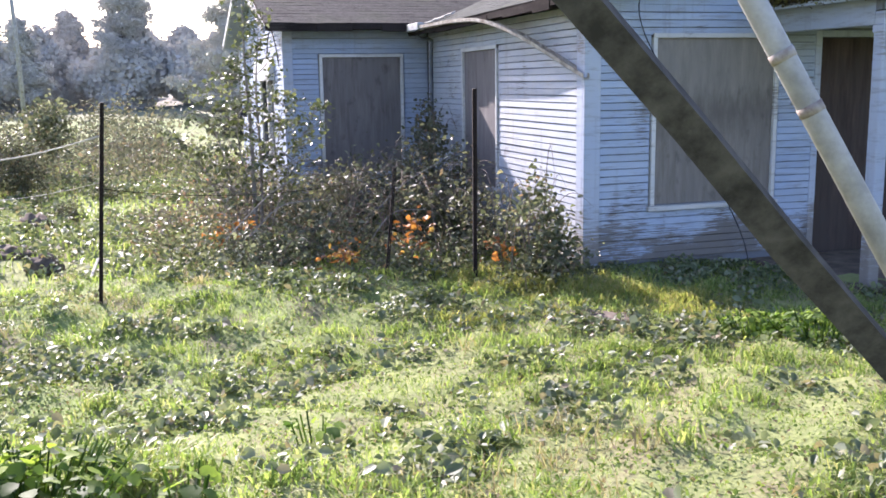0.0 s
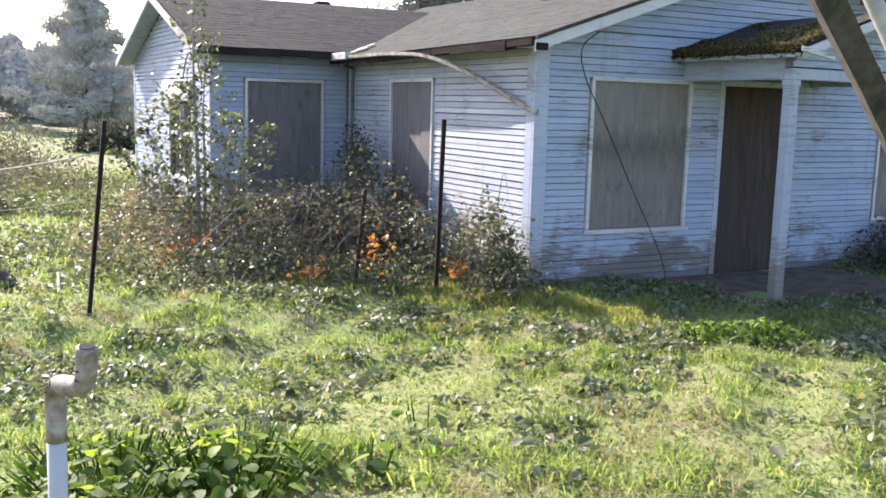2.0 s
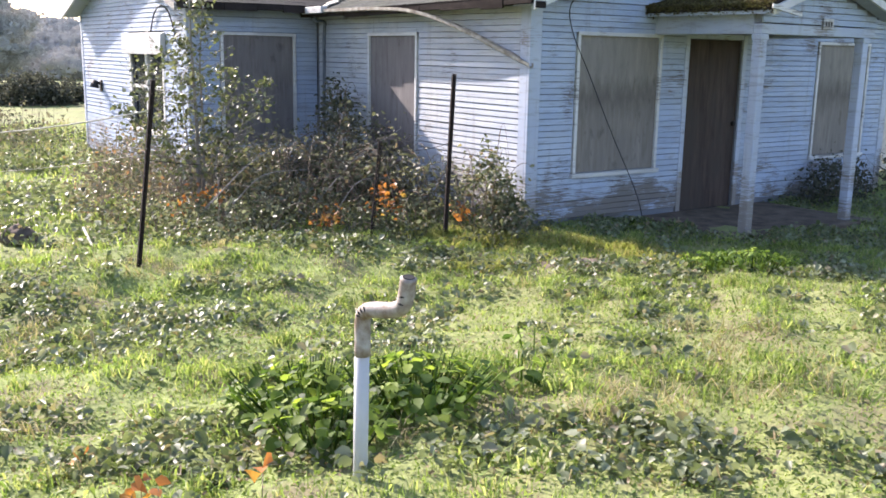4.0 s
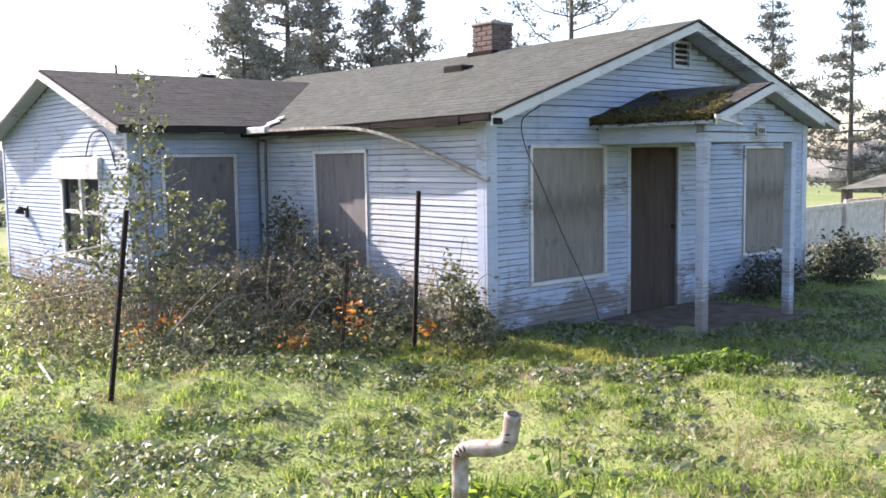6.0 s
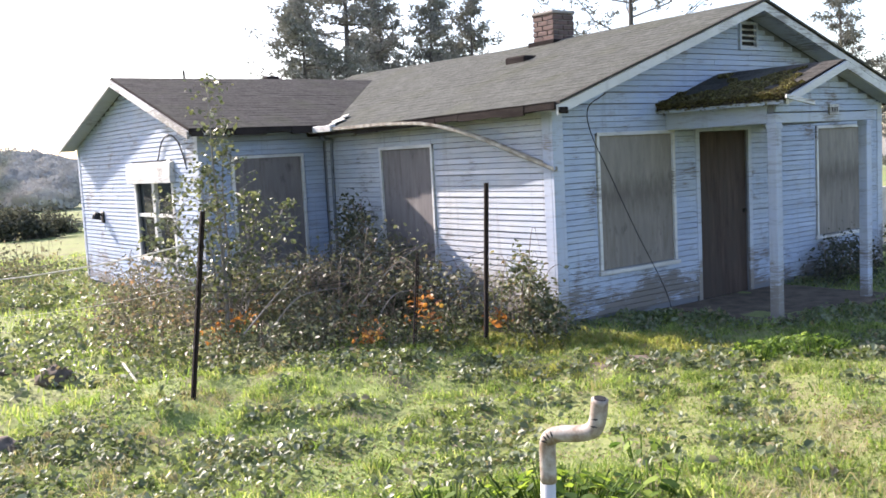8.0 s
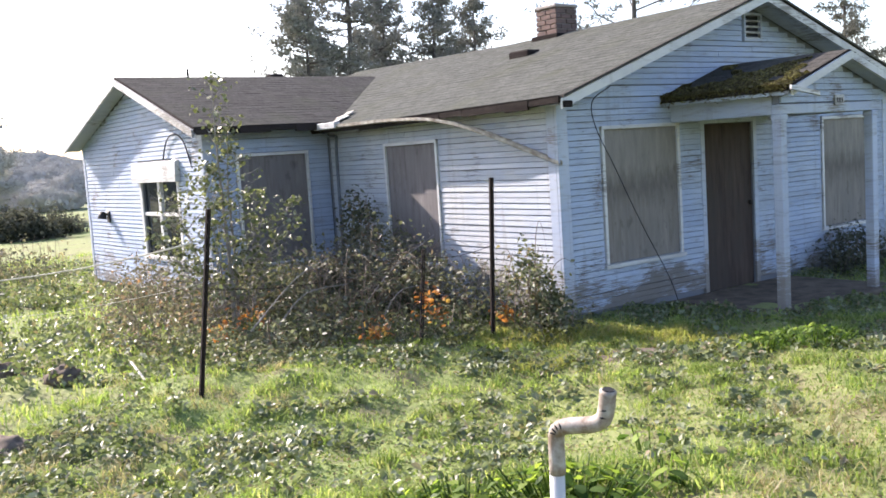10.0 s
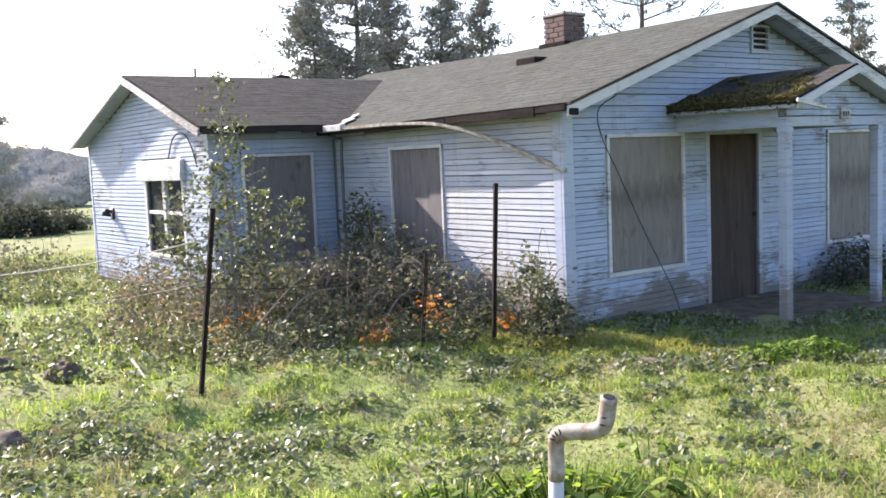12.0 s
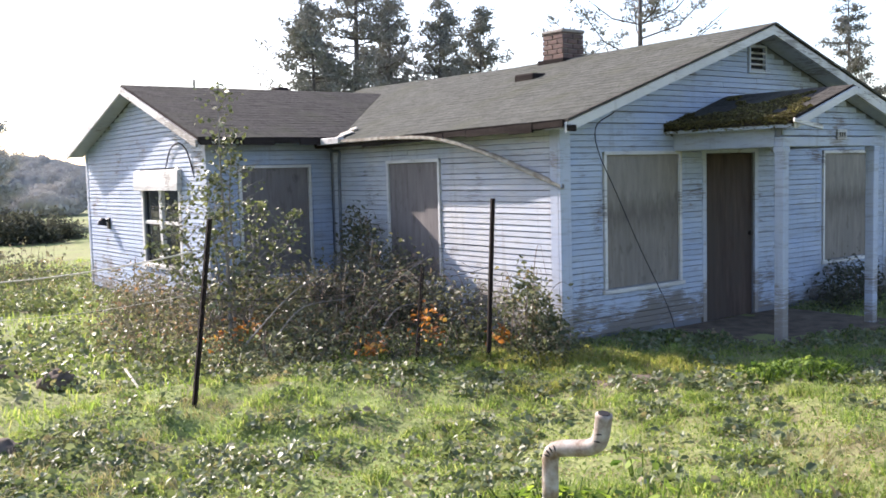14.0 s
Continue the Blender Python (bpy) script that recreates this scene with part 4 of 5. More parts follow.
def rope(a, b, dip, r, label, mat=M_ROPE):
    a, b = Vector(a), Vector(b)
    pts = [a.lerp(b, k / 16) - Vector((0, 0, dip * 4 * (k / 16) * (1 - k / 16))) for k in range(17)]
    tagged(smooth(part("rope", tube(bmesh.new(), pts, r, 6), mat, None)), label, "rope")


rope((-3.885, -0.05, 1.34), (-7.6, 5.3, 1.35), 0.34, 0.006, "pale slack rope tied to the leaning fence post")
rope((-3.91, -0.02, 1.0), (-7.6, 5.3, 1.05), 0.34, 0.0022, "thin slack rope below the upper rope")
rope((-3.93, 0.02, 0.95), (-1.68, 0.2, 0.93), 0.10, 0.003, "thin rusty fence wire between the posts", M_RUST)
rope((-1.68, 0.2, 0.93), (-1.05, -0.1, 0.98), 0.05, 0.003, "thin rusty fence wire between the posts", M_RUST)
t_post((-7.6, 5.3, gz(-7.6, 5.3)), (-7.58, 5.28, 1.5), "dark rusty steel fence post in the meadow")

pz = gz(-4.722, -4.792)
pipe = tagged(empty("standpipe", (-4.722, -4.792, pz)), "white plastic standpipe with a rusty bent top", "pipe")
smooth(part("riser", tube(bmesh.new(), [(0, 0, -0.15), (0.004, -0.01, 0.86 - pz)], 0.026, 14), M_PIPE, pipe))
bend = smooth_path([(0.004, -0.012, 0.80 - pz), (0.004, -0.014, 0.925 - pz), (0.007, -0.028, 0.957 - pz), (0.018, -0.062, 0.972 - pz), (0.044, -0.138, 0.985 - pz), (0.058, -0.178, 1.005 - pz), (0.063, -0.192, 1.042 - pz), (0.065, -0.202, 1.105 - pz)], 5)
bm = tube(bmesh.new(), bend, 0.0278, 16)
bent = smooth(part("bent_top", bm, M_PIPERUST, pipe, "grey-brown stained bent pipe top"))
for i in (7, 9, 11, 13, 27, 30):
    d = (bend[i + 1] - bend[i - 1]).normalized()
    away = (Vector((-0.75, -0.15, 0.5 if i < 22 else 0.1)) - d * d.dot(Vector((-0.75, -0.15, 0.5 if i < 22 else 0.1)))).normalized()
    b = d.cross(away)
    arc = [bend[i] + d * 0.004 * math.sin(3 * a) + (away * math.cos(a) + b * math.sin(a)) * 0.0275 for a in (-0.15 - 0.1 * (i % 3), 0.05, 0.25, 0.45, 0.6 + 0.1 * (i % 2))]
    part("crack", tube(bmesh.new(), arc, [0.0008, 0.0026, 0.0034, 0.0026, 0.0008], 5), M_DARK, bent, "dark crack in the bend")
# dark disc on the solid end, painted as the shaded hollow
part("pipe_mouth", tube(bmesh.new(), [(0.065, -0.2017, 1.103 - pz), (0.065, -0.203, 1.109 - pz)], 0.02, 12), M_DARK, pipe)


def mound(x, y, r, h, label, seed):
    bm = bmesh.new()
    bmesh.ops.create_icosphere(bm, subdivisions=4, radius=1.0)
    for v in bm.verts:
        n = noise.fractal(v.co * 2.2 + Vector((seed, 0, 0)), 0.7, 2.0, 4) * 0.35
        v.co = Vector((v.co.x * r * (1 + n * 0.5), v.co.y * r * (1 + n * 0.5), max(-0.1, v.co.z * h * (1 + n) * (1.0 if v.co.z > 0 else 0.2))))
    ob = smooth(part("earth_mound", bm, M_SOIL, None, at=(x, y, gz(x, y))))
    tagged(ob, label, "earth mound", "earth mounds")


mound(-4.54, 1.95, 0.17, 0.14, "small dark earth mound in the grass", 1)
mound(-4.95, 2.9, 0.30, 0.11, "wide low dark earth mound in the meadow", 5)
mound(-5.52, 0.0, 0.22, 0.10, "small dark earth mound in the grass", 9)
mound(-4.9, 4.8, 0.22, 0.16, "small dark earth mound in the grass", 12)
mound(-0.75, -1.62, 0.34, 0.05, "bare flattened earth patch in the grass", 17)
ob = part("stick", tube(bmesh.new(), [(-4.05, 1.53, 0.17), (-4.10, 1.04, 0.08)], 0.012, 6), M_ROPE, None)
tagged(ob, "pale broken stick lying in the weeds", "stick")


# ---- grass and weeds ----
def clear_of_house(x, y, pad=0.02):
    inside = ((x > -pad) & (y > -pad) & (x < HW + pad) & (y < 9)) | ((x > WX - pad) & (y > WY0 - pad) & (y < WY1 + pad) & (x < 3)) | ((x > 1.6) & (x < 3.9) & (y > -1.5) & (y < 0.1))
    return ~inside


def patches(x, y, s):
    return (wave(x, y, 1.5, s) + 0.8 * wave(x, y, 3.7, s * 1.3 + 1) + 0.5 * wave(x, y, 8.3, s * 0.7 + 2)) / 2.6


def fine(x, y, s):
    return (wave(x, y, 2.7, s) + 0.9 * wave(x, y, 5.9, s * 1.3 + 1) + 0.6 * wave(x, y, 12.1, s * 0.7 + 2)) / 2.6


def scatter(n, x0, x1, y0, y1, keep=None):
    x, y = RNG.uniform(x0, x1, n), RNG.uniform(y0, y1, n)
    ok = clear_of_house(x, y)
    if keep is not None:
        ok &= RNG.uniform(0, 1, n) < keep(x, y)
    x, y = x[ok], y[ok]
    return np.stack([x, y, ground_z(x, y) - 0.004], 1)


def stuff(name, quads, mat, label, category="grass"):
    return tagged(obj(name, quads_mesh(name, quads), mat), label, category, kind="stuff")


P = scatter(165000, -7.6, 2.6, -6.6, 1.2, lambda x, y: np.clip(0.62 + 0.7 * patches(x, y, 0.3), 0.10, 1) * np.clip(1.15 - np.hypot(x + 5, y + 5) / 11, 0.3, 1))
hgt = 0.028 + 0.045 * np.clip(patches(P[:, 0], P[:, 1], 2.1) + 0.35, 0, 1.2)
g1 = blade_quads(P, 1.0, 0.0034, 0.75)
scale_h = np.tile(hgt, 2)[:, None]
base2 = np.tile(P, (2, 1))
g1[:, :, 2] = base2[:, None, 2] + (g1[:, :, 2] - base2[:, None, 2]) * scale_h
g1[:, :, :2] = base2[:, None, :2] + (g1[:, :, :2] - base2[:, None, :2]) * np.where(np.abs(g1[:, :, :2] - base2[:, None, :2]) > 0.02, np.maximum(scale_h[:, :, None], 0.05), 1.0)
def round_about(x, y):
    core = (x > -7.5) & (x < 2.6) & (y > -6.5)
    return np.where(core, 0.0, np.clip(1.75 - np.hypot(x + 4.5, y + 4.0) / 5.5, 0, 1))


P3 = scatter(70000, -14, 6, -13.0, 2, lambda x, y: np.clip(0.62 + 0.7 * patches(x, y, 0.3), 0.10, 1) * round_about(x, y))
P2 = scatter(60000, -11, 3.5, 0.5, 16, lambda x, y: np.clip(0.5 + 0.7 * patches(x, y, 0.9), 0.1, 1))
g2 = blade_quads(P2, 0.11, 0.007, 0.6)
stuff("grass", np.concatenate([g1, g2, blade_quads(P3, 0.07, 0.005, 0.75)]), M_GRASS, "short bright green meadow grass in uneven patches")

# clover and litter between the blades
P = scatter(150000, -7.6, 2.6, -6.6, 1.4, lambda x, y: np.clip(0.55 - 0.6 * patches(x, y, 0.3), 0.08, 1) * np.clip(1.2 - np.hypot(x + 5, y + 5) / 11, 0.3, 1))
P[:, 2] += RNG.uniform(0.004, 0.04, len(P))
stuff("clover", leaf_quads(P, 0.019, 0.014, 0.8), M_CLOVER, "tiny clover leaves and brown litter between the grass", "weeds")

# taller tufts
C = scatter(3000, -7.4, 2.4, -6.2, 1.2, lambda x, y: np.clip(fine(x, y, 4.2) * 1.6, 0.04, 1))
T = np.repeat(C, 40, axis=0) + RNG.normal(size=(len(C) * 40, 3)) * np.array([0.05, 0.05, 0])
S = scatter(7000, 0.1, 7.4, -3.0, 0.0)
stuff("grass_tufts", np.concatenate([blade_quads(T, 0.085, 0.0042, 0.9), blade_quads(S, 0.085, 0.005, 1.1)]), M_GRASS, "longer green grass tufts")

# yellowing grass along the edge of the house's shade
def yellow_here(x, y):
    a = np.exp(-(((y + 0.15 + 0.65 * (x + 0.93)) / 0.28) ** 2)) * smoothstep(-1.5, -0.9, x) * smoothstep(0.6, 0.1, x)
    return np.clip(a + np.exp(-(((x - 0.25) / 0.25) ** 2 + ((y + 1.5) / 0.5) ** 2)) + 0.7 * np.exp(-(((x + 1.35) / 0.3) ** 2 + ((y + 1.3) / 0.25) ** 2)), 0, 1)


C = scatter(1000, -1.8, 1.0, -2.6, 0.2, yellow_here)
T = np.repeat(C, 34, axis=0) + RNG.normal(size=(len(C) * 34, 3)) * np.array([0.045, 0.045, 0])
stuff("yellow_grass", blade_quads(T, 0.10, 0.0045, 1.0), M_YELLOW, "yellowing grass tufts beside the bare earth")

# dry straw tufts
def straw_here(x, y):
    a = np.exp(-(((x + 3.0) / 0.5) ** 2 + ((y + 4.9) / 0.3) ** 2)) + np.exp(-(((x + 6.0) / 0.4) ** 2 + ((y + 3.3) / 0.6) ** 2)) + 0.5 * np.exp(-(((x + 2.0) / 0.4) ** 2 + ((y + 4.2) / 0.4) ** 2))
    b = 0.35 * np.exp(-(((x + 3.8) / 0.5) ** 2 + ((y - 0.4) / 0.5) ** 2)) + 0.12 * (patches(x, y, 7.7) > 0.62) + 0.35 * np.exp(-(((x + 5.3) / 0.6) ** 2 + ((y + 1.2) / 1.1) ** 2))
    return np.clip(a + b, 0, 1)


C = scatter(2600, -7.2, 0.5, -6.0, 1.5, straw_here)
T = np.repeat(C, 26, axis=0) + RNG.normal(size=(len(C) * 26, 3)) * np.array([0.05, 0.05, 0])
C2 = scatter(1500, -6.5, 1.0, 7.5, 16, lambda x, y: np.full(len(x), 0.6))
T2 = np.repeat(C2, 8, axis=0) + RNG.normal(size=(len(C2) * 8, 3)) * np.array([0.1, 0.1, 0])
stuff("dry_grass", np.concatenate([blade_quads(T, 0.11, 0.0028, 1.2), blade_quads(T2[:900], 0.2, 0.006, 0.7)]), M_STRAW, "dry straw-coloured grass tufts")

# low leafy weeds in drifts
def weeds_here(x, y):
    k = fine(x, y, 5.5) + 0.4 * np.exp(-(((x + 5.1) / 0.8) ** 2 + ((y + 0.9) / 1.4) ** 2)) + 0.10 * np.exp(-((y + 1.7) / 1.2) ** 2) + 0.2 * smoothstep(-0.2, 0.6, x)
    return np.clip((k - 0.12) * 3.2, 0.02, 1)


C = np.concatenate([scatter(7000, -7.4, 5.6, -6.2, 1.6, weeds_here), scatter(9000, -14, 6, -13.0, 2, lambda x, y: weeds_here(x, y) * round_about(x, y))])
L = np.repeat(C, 17, axis=0)
off = RNG.normal(size=L.shape) * np.array([0.07, 0.07, 0.0])
L = L + off
L[:, 2] += RNG.uniform(0.03, 0.125, len(L)) * np.exp(-np.hypot(off[:, 0], off[:, 1]) / 0.12)
big = RNG.uniform(0, 1, len(L)) < 0.45
q1 = np.concatenate([leaf_quads(L[big], 0.057, 0.040, 0.5), leaf_quads(L[~big], 0.042, 0.030, 0.4)])
C = scatter(6000, -10, 2, 1.5, 13, lambda x, y: np.clip(patches(x, y, 6.6) + 0.25, 0.05, 1))
L = np.repeat(C, 12, axis=0) + RNG.normal(size=(len(C) * 12, 3)) * np.array([0.12, 0.12, 0])
L[:, 2] += RNG.uniform(0.02, 0.18, len(L))
stuff("low_weeds", np.concatenate([q1, leaf_quads(L, 0.075, 0.05, 0.5)]), M_WEED, "low dark leafy weeds with shiny leaves", "weeds")


def broadleaf(x, y, r, n, size, label):
    """A clump of broad leaves on short stalks."""
    e = tagged(empty("broadleaf_weed", (x, y, gz(x, y))), label, "weed", "broadleaf weeds")
    bm = bmesh.new()
    rr = random.Random(int(x * 100))
    for i in range(n):
        a, d = rr.uniform(0, math.tau), r * math.sqrt(rr.random())
        h = rr.uniform(0.05, 0.18) * (1.1 - 0.5 * d / r)
        c = Vector((d * math.cos(a), d * math.sin(a), h))
        s = size * rr.uniform(0.5, 1.15)
        m = Matrix.Translation(c) @ Matrix.Rotation(a + rr.uniform(-0.8, 0.8), 4, "Z") @ Matrix.Rotation(rr.uniform(-0.1, 0.75), 4, "Y") @ Matrix.Rotation(rr.uniform(-0.4, 0.4), 4, "X")
        pts = [(-0.5, 0, 0), (-0.42, 0.3, 0.03), (-0.1, 0.43, 0.05), (0.2, 0.3, 0.03), (0.32, 0.34, 0.0), (0.55, 0.0, -0.10), (0.32, -0.34, 0.0), (0.2, -0.3, 0.03), (-0.1, -0.43, 0.05), (-0.42, -0.3, 0.03)]
        vs = [bm.verts.new(m @ (Vector(p) * s)) for p in pts]
        mid = [bm.verts.new(m @ (Vector(p) * s)) for p in ((-0.1, 0, -0.02), (0.25, 0, -0.03))]
        bm.faces.new((vs[0], mid[0], vs[2], vs[1]))
        bm.faces.new((mid[0], mid[1], vs[3], vs[2]))
        bm.faces.new((mid[1], vs[5], vs[4], vs[3]))
        bm.faces.new((vs[0], vs[9], vs[8], mid[0]))
        bm.faces.new((mid[0], vs[8], vs[7], mid[1]))
        bm.faces.new((mid[1], vs[7], vs[6], vs[5]))
    me = bpy.data.meshes.new("leaves")
    bm.to_mesh(me)
    bm.free()
    tagged(smooth(obj("leaves", me, M_LUSH, e)), kind="stuff")
    bm = bmesh.new()
    for i in range(n // 2):
        a, d = rr.uniform(0, math.tau), r * math.sqrt(rr.random())
        tube(bm, [(d * 0.6 * math.cos(a), d * 0.6 * math.sin(a), -0.02), (d * math.cos(a), d * math.sin(a), 0.14)], 0.004, 4)
    tagged(part("stalk_tangle", bm, M_LUSH, e), kind="stuff")


broadleaf(-4.42, -3.85, 0.42, 330, 0.070, "lush broad-leaved green weed clump in the grass")
broadleaf(-4.05, -4.15, 0.38, 270, 0.068, "lush broad-leaved green weed clump by the standpipe")
broadleaf(-4.62, -4.35, 0.28, 170, 0.062, "small broad-leaved green weed clump by the standpipe")
broadleaf(-3.55, -4.25, 0.15, 14, 0.085, "few broad green leaves in the grass")
broadleaf(0.34, -2.62, 0.36, 330, 0.05, "dense low green weed clump at the edge of shade")
broadleaf(0.05, -2.35, 0.25, 160, 0.045, "small dense green weed clump beside the bare earth")
broadleaf(-3.0, -3.7, 0.15, 12, 0.07, "few broad green leaves in the grass")


# ---- shrubs ----
def thicket(name, label, blobs, n, leaf, mat, canes, seed, category="shrub", cane_len=1.0, up=0.3):
    """Tangled shrub: leaves within the blobs (x, y, z, rx, ry, rz), arching canes through them."""
    rng = np.random.default_rng(seed)
    B = np.array(blobs, float)
    o = B[0, :2]
    oz = gz(*o)
    e = tagged(empty(name, (o[0], o[1], oz)), label, category)
    w = B[:, 3] * B[:, 4] * B[:, 5]
    idx = rng.choice(len(B), n, p=w / w.sum())
    d = rng.normal(size=(n, 3))
    d /= np.linalg.norm(d, axis=1)[:, None]
    r = rng.uniform(0.25, 1.0, n)[:, None] ** 0.5 * (1 + 0.22 * rng.normal(size=(n, 1)))
    c = B[idx, :3] + d * r * B[idx, 3:]
    lump = wave(c[:, 0] * 1.0, c[:, 1], 3.2, seed) + wave(c[:, 2] * 1.4, c[:, 0], 3.8, seed + 1)
    c = c[lump > -0.9]
    c[:, 2] = np.maximum(c[:, 2], ground_z(c[:, 0], c[:, 1]) + 0.02)
    c = c[clear_of_house(c[:, 0], c[:, 1], 0.05)] - np.array([*o, oz])
    sub = rng.uniform(0, 1, len(c)) < 0.5
    q = np.concatenate([leaf_quads(c[sub], leaf, leaf * 0.62, up, rng), leaf_quads(c[~sub], leaf * 0.7, leaf * 0.45, up, rng)])
    tagged(obj("leaves", quads_mesh("leaves", q), mat, e), kind="stuff")
    rr = random.Random(seed)
    for i in range(canes):
        b = rr.choices(blobs, weights=list(w))[0]
        a = rr.uniform(0, math.tau)
        s = Vector((b[0] + rr.uniform(-0.6, 0.6) * b[3], b[1] + rr.uniform(-0.6, 0.6) * b[4], 0))
        s.z = gz(s.x, s.y) - 0.05
        dirv = Vector((math.cos(a), math.sin(a), 0)) * cane_len * rr.uniform(0.4, 1.1)
        top = (b[2] + b[5]) * rr.uniform(0.75, 1.12)
        pts = smooth_path([s, s + dirv * 0.3 + Vector((0, 0, top * 0.75)), s + dirv * 0.7 + Vector((0, 0, top)), s + dirv * 1.15 + Vector((0, 0, top * rr.uniform(0.5, 0.95)))], 5)
        pts = [p - Vector((*o, oz)) for p in pts if clear_of_house(np.array(p.x), np.array(p.y), 0.03)]
        if len(pts) > 3:
            k = len(pts)
            part("cane", tube(bmesh.new(), pts, [0.0048 * (1.15 - j / k) for j in range(k)], 4), M_CANE, e)
    return e


# mound takes the shaded leaf copy: house shade put into its colour
mound_thicket = thicket("bramble_thicket", "dark tangled bramble mound against the boarded windows",
        [(-1.2, 2.2, 0.32, 1.0, 1.5, 0.58), (-0.60, 2.5, 0.55, 0.5, 0.9, 0.58), (-1.6, 3.2, 0.30, 0.85, 0.9, 0.42), (-0.9, 1.0, 0.25, 0.75, 0.7, 0.5), (-1.9, 1.4, 0.2, 0.8, 0.7, 0.42)], 17000, 0.056, M_BRAMBLESHADE, 130, 21, "bramble", 1.1)
for a, b, c in (((-1.85, 1.3, 0.15), (-1.35, 1.2, 0.70), (-0.80, 1.15, 1.02)), ((-2.95, 1.3, 0.30), (-2.5, 1.2, 0.74), (-2.1, 1.2, 0.92)), ((-2.75, 1.1, 0.35), (-2.45, 1.05, 0.62), (-2.0, 1.0, 0.66)), ((-1.75, 0.9, 0.2), (-1.5, 0.85, 0.52), (-1.2, 0.8, 0.55))):
    at0 = Vector(mound_thicket.location)
    part("cane", tube(bmesh.new(), [p - at0 for p in smooth_path([a, b, c], 6)], [0.008 - 0.0004 * k for k in range(13)], 5), M_BARK, mound_thicket, "pale arching bare cane")
thicket("bramble_shoot", "tall leafy bramble shoots climbing the side wall",
        [(-0.40, 3.35, 1.2, 0.20, 0.22, 0.36), (-0.48, 3.05, 1.05, 0.22, 0.3, 0.30), (-0.35, 3.55, 0.95, 0.2, 0.2, 0.4)], 620, 0.068, M_BRAMBLESHADE, 9, 4, "bramble", 0.35)
thicket("corner_shrub", "yellow-green leafy shrub at the house corner",
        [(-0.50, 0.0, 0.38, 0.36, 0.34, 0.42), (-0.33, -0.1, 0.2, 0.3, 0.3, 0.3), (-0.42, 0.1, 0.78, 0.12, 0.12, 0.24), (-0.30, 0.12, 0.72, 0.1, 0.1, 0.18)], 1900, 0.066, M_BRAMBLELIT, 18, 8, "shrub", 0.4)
thicket("autumn_shrub", "brown and orange autumn brambles below the gable wall",
        [(-2.65, 4.3, 0.2, 0.8, 1.4, 0.44), (-2.40, 5.8, 0.25, 0.45, 0.9, 0.58), (-3.1, 2.9, 0.15, 0.8, 0.9, 0.36), (-2.3, 3.2, 0.2, 0.6, 0.9, 0.42)], 8000, 0.056, M_AUTUMN, 55, 31, "bramble", 0.7)
# fringe takes the lit leaf copy, paler as if in sun
thicket("low_brambles", "low mixed green and brown brambles along the fence line",
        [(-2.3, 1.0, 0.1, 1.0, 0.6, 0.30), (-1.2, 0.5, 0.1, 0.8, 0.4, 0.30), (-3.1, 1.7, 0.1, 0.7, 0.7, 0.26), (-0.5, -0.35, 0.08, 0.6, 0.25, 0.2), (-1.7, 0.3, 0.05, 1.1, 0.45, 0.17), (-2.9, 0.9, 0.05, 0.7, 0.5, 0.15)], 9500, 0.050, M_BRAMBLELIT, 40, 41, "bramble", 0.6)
for x, y, z in ((-2.75, 1.75, 0.30), (-2.95, 1.95, 0.22), (-2.0, 0.65, 0.18), (-1.35, 0.55, 0.34), (-1.45, 0.4, 0.24), (-0.75, 0.15, 0.20), (-2.05, 0.4, 0.2)):
    rr = np.random.default_rng(int(-x * 1000))
    c = rr.normal(size=(30, 3)) * np.array([0.09, 0.08, 0.06]) + np.array([0, 0, z])
    c[:, 2] = np.maximum(c[:, 2], 0.03)
    e = tagged(empty("orange_sprig", (x, y, gz(x, y))), "sprig of bright orange autumn leaves among brambles", "sprig", "orange sprigs")
    tagged(obj("leaves", quads_mesh("leaves", leaf_quads(c, 0.065, 0.045, 0.3, rr)), M_ORANGE, e), kind="stuff")
    part("stem", tube(bmesh.new(), [(0, 0, -0.04), (0.01, 0.0, z * 0.6), (-0.01, 0.01, z + 0.08)], 0.004, 4), M_CANE, e)
thicket("porch_shrub", "dark low shrub under the porch window", [(5.0, -0.35, 0.2, 0.8, 0.28, 0.40)], 2200, 0.055, M_BUSHDARK, 14, 51, "shrub", 0.4)
thicket("dark_shrub", "dark rounded shrub beside the house end", [(7.0, -0.3, 0.28, 0.55, 0.5, 0.42)], 2400, 0.07, M_BUSHDARK, 14, 52, "shrub", 0.4)
thicket("garden_shrub", "pale green leafy shrub before the fence", [(8.6, 0.4, 0.2, 0.8, 0.5, 0.34), (9.6, 0.3, 0.15, 0.6, 0.5, 0.34)], 2200, 0.09, M_BRAMBLELIT, 14, 53, "shrub", 0.5)
thicket("broom_bush", "dense dark green bush in the meadow", [(-5.8, 8.6, 0.35, 0.72, 0.6, 0.62), (-5.5, 8.8, 0.5, 0.5, 0.4, 0.55)], 7000, 0.055, M_BRAMBLESHADE, 20, 54, "bush", 0.7, 0.1)
thicket("pale_bush", "pale yellow-green bush behind the dark bush", [(-5.2, 11.5, 0.9, 0.42, 0.5, 0.55)], 1300, 0.10, M_BRAMBLELIT, 10, 57, "bush", 0.4)
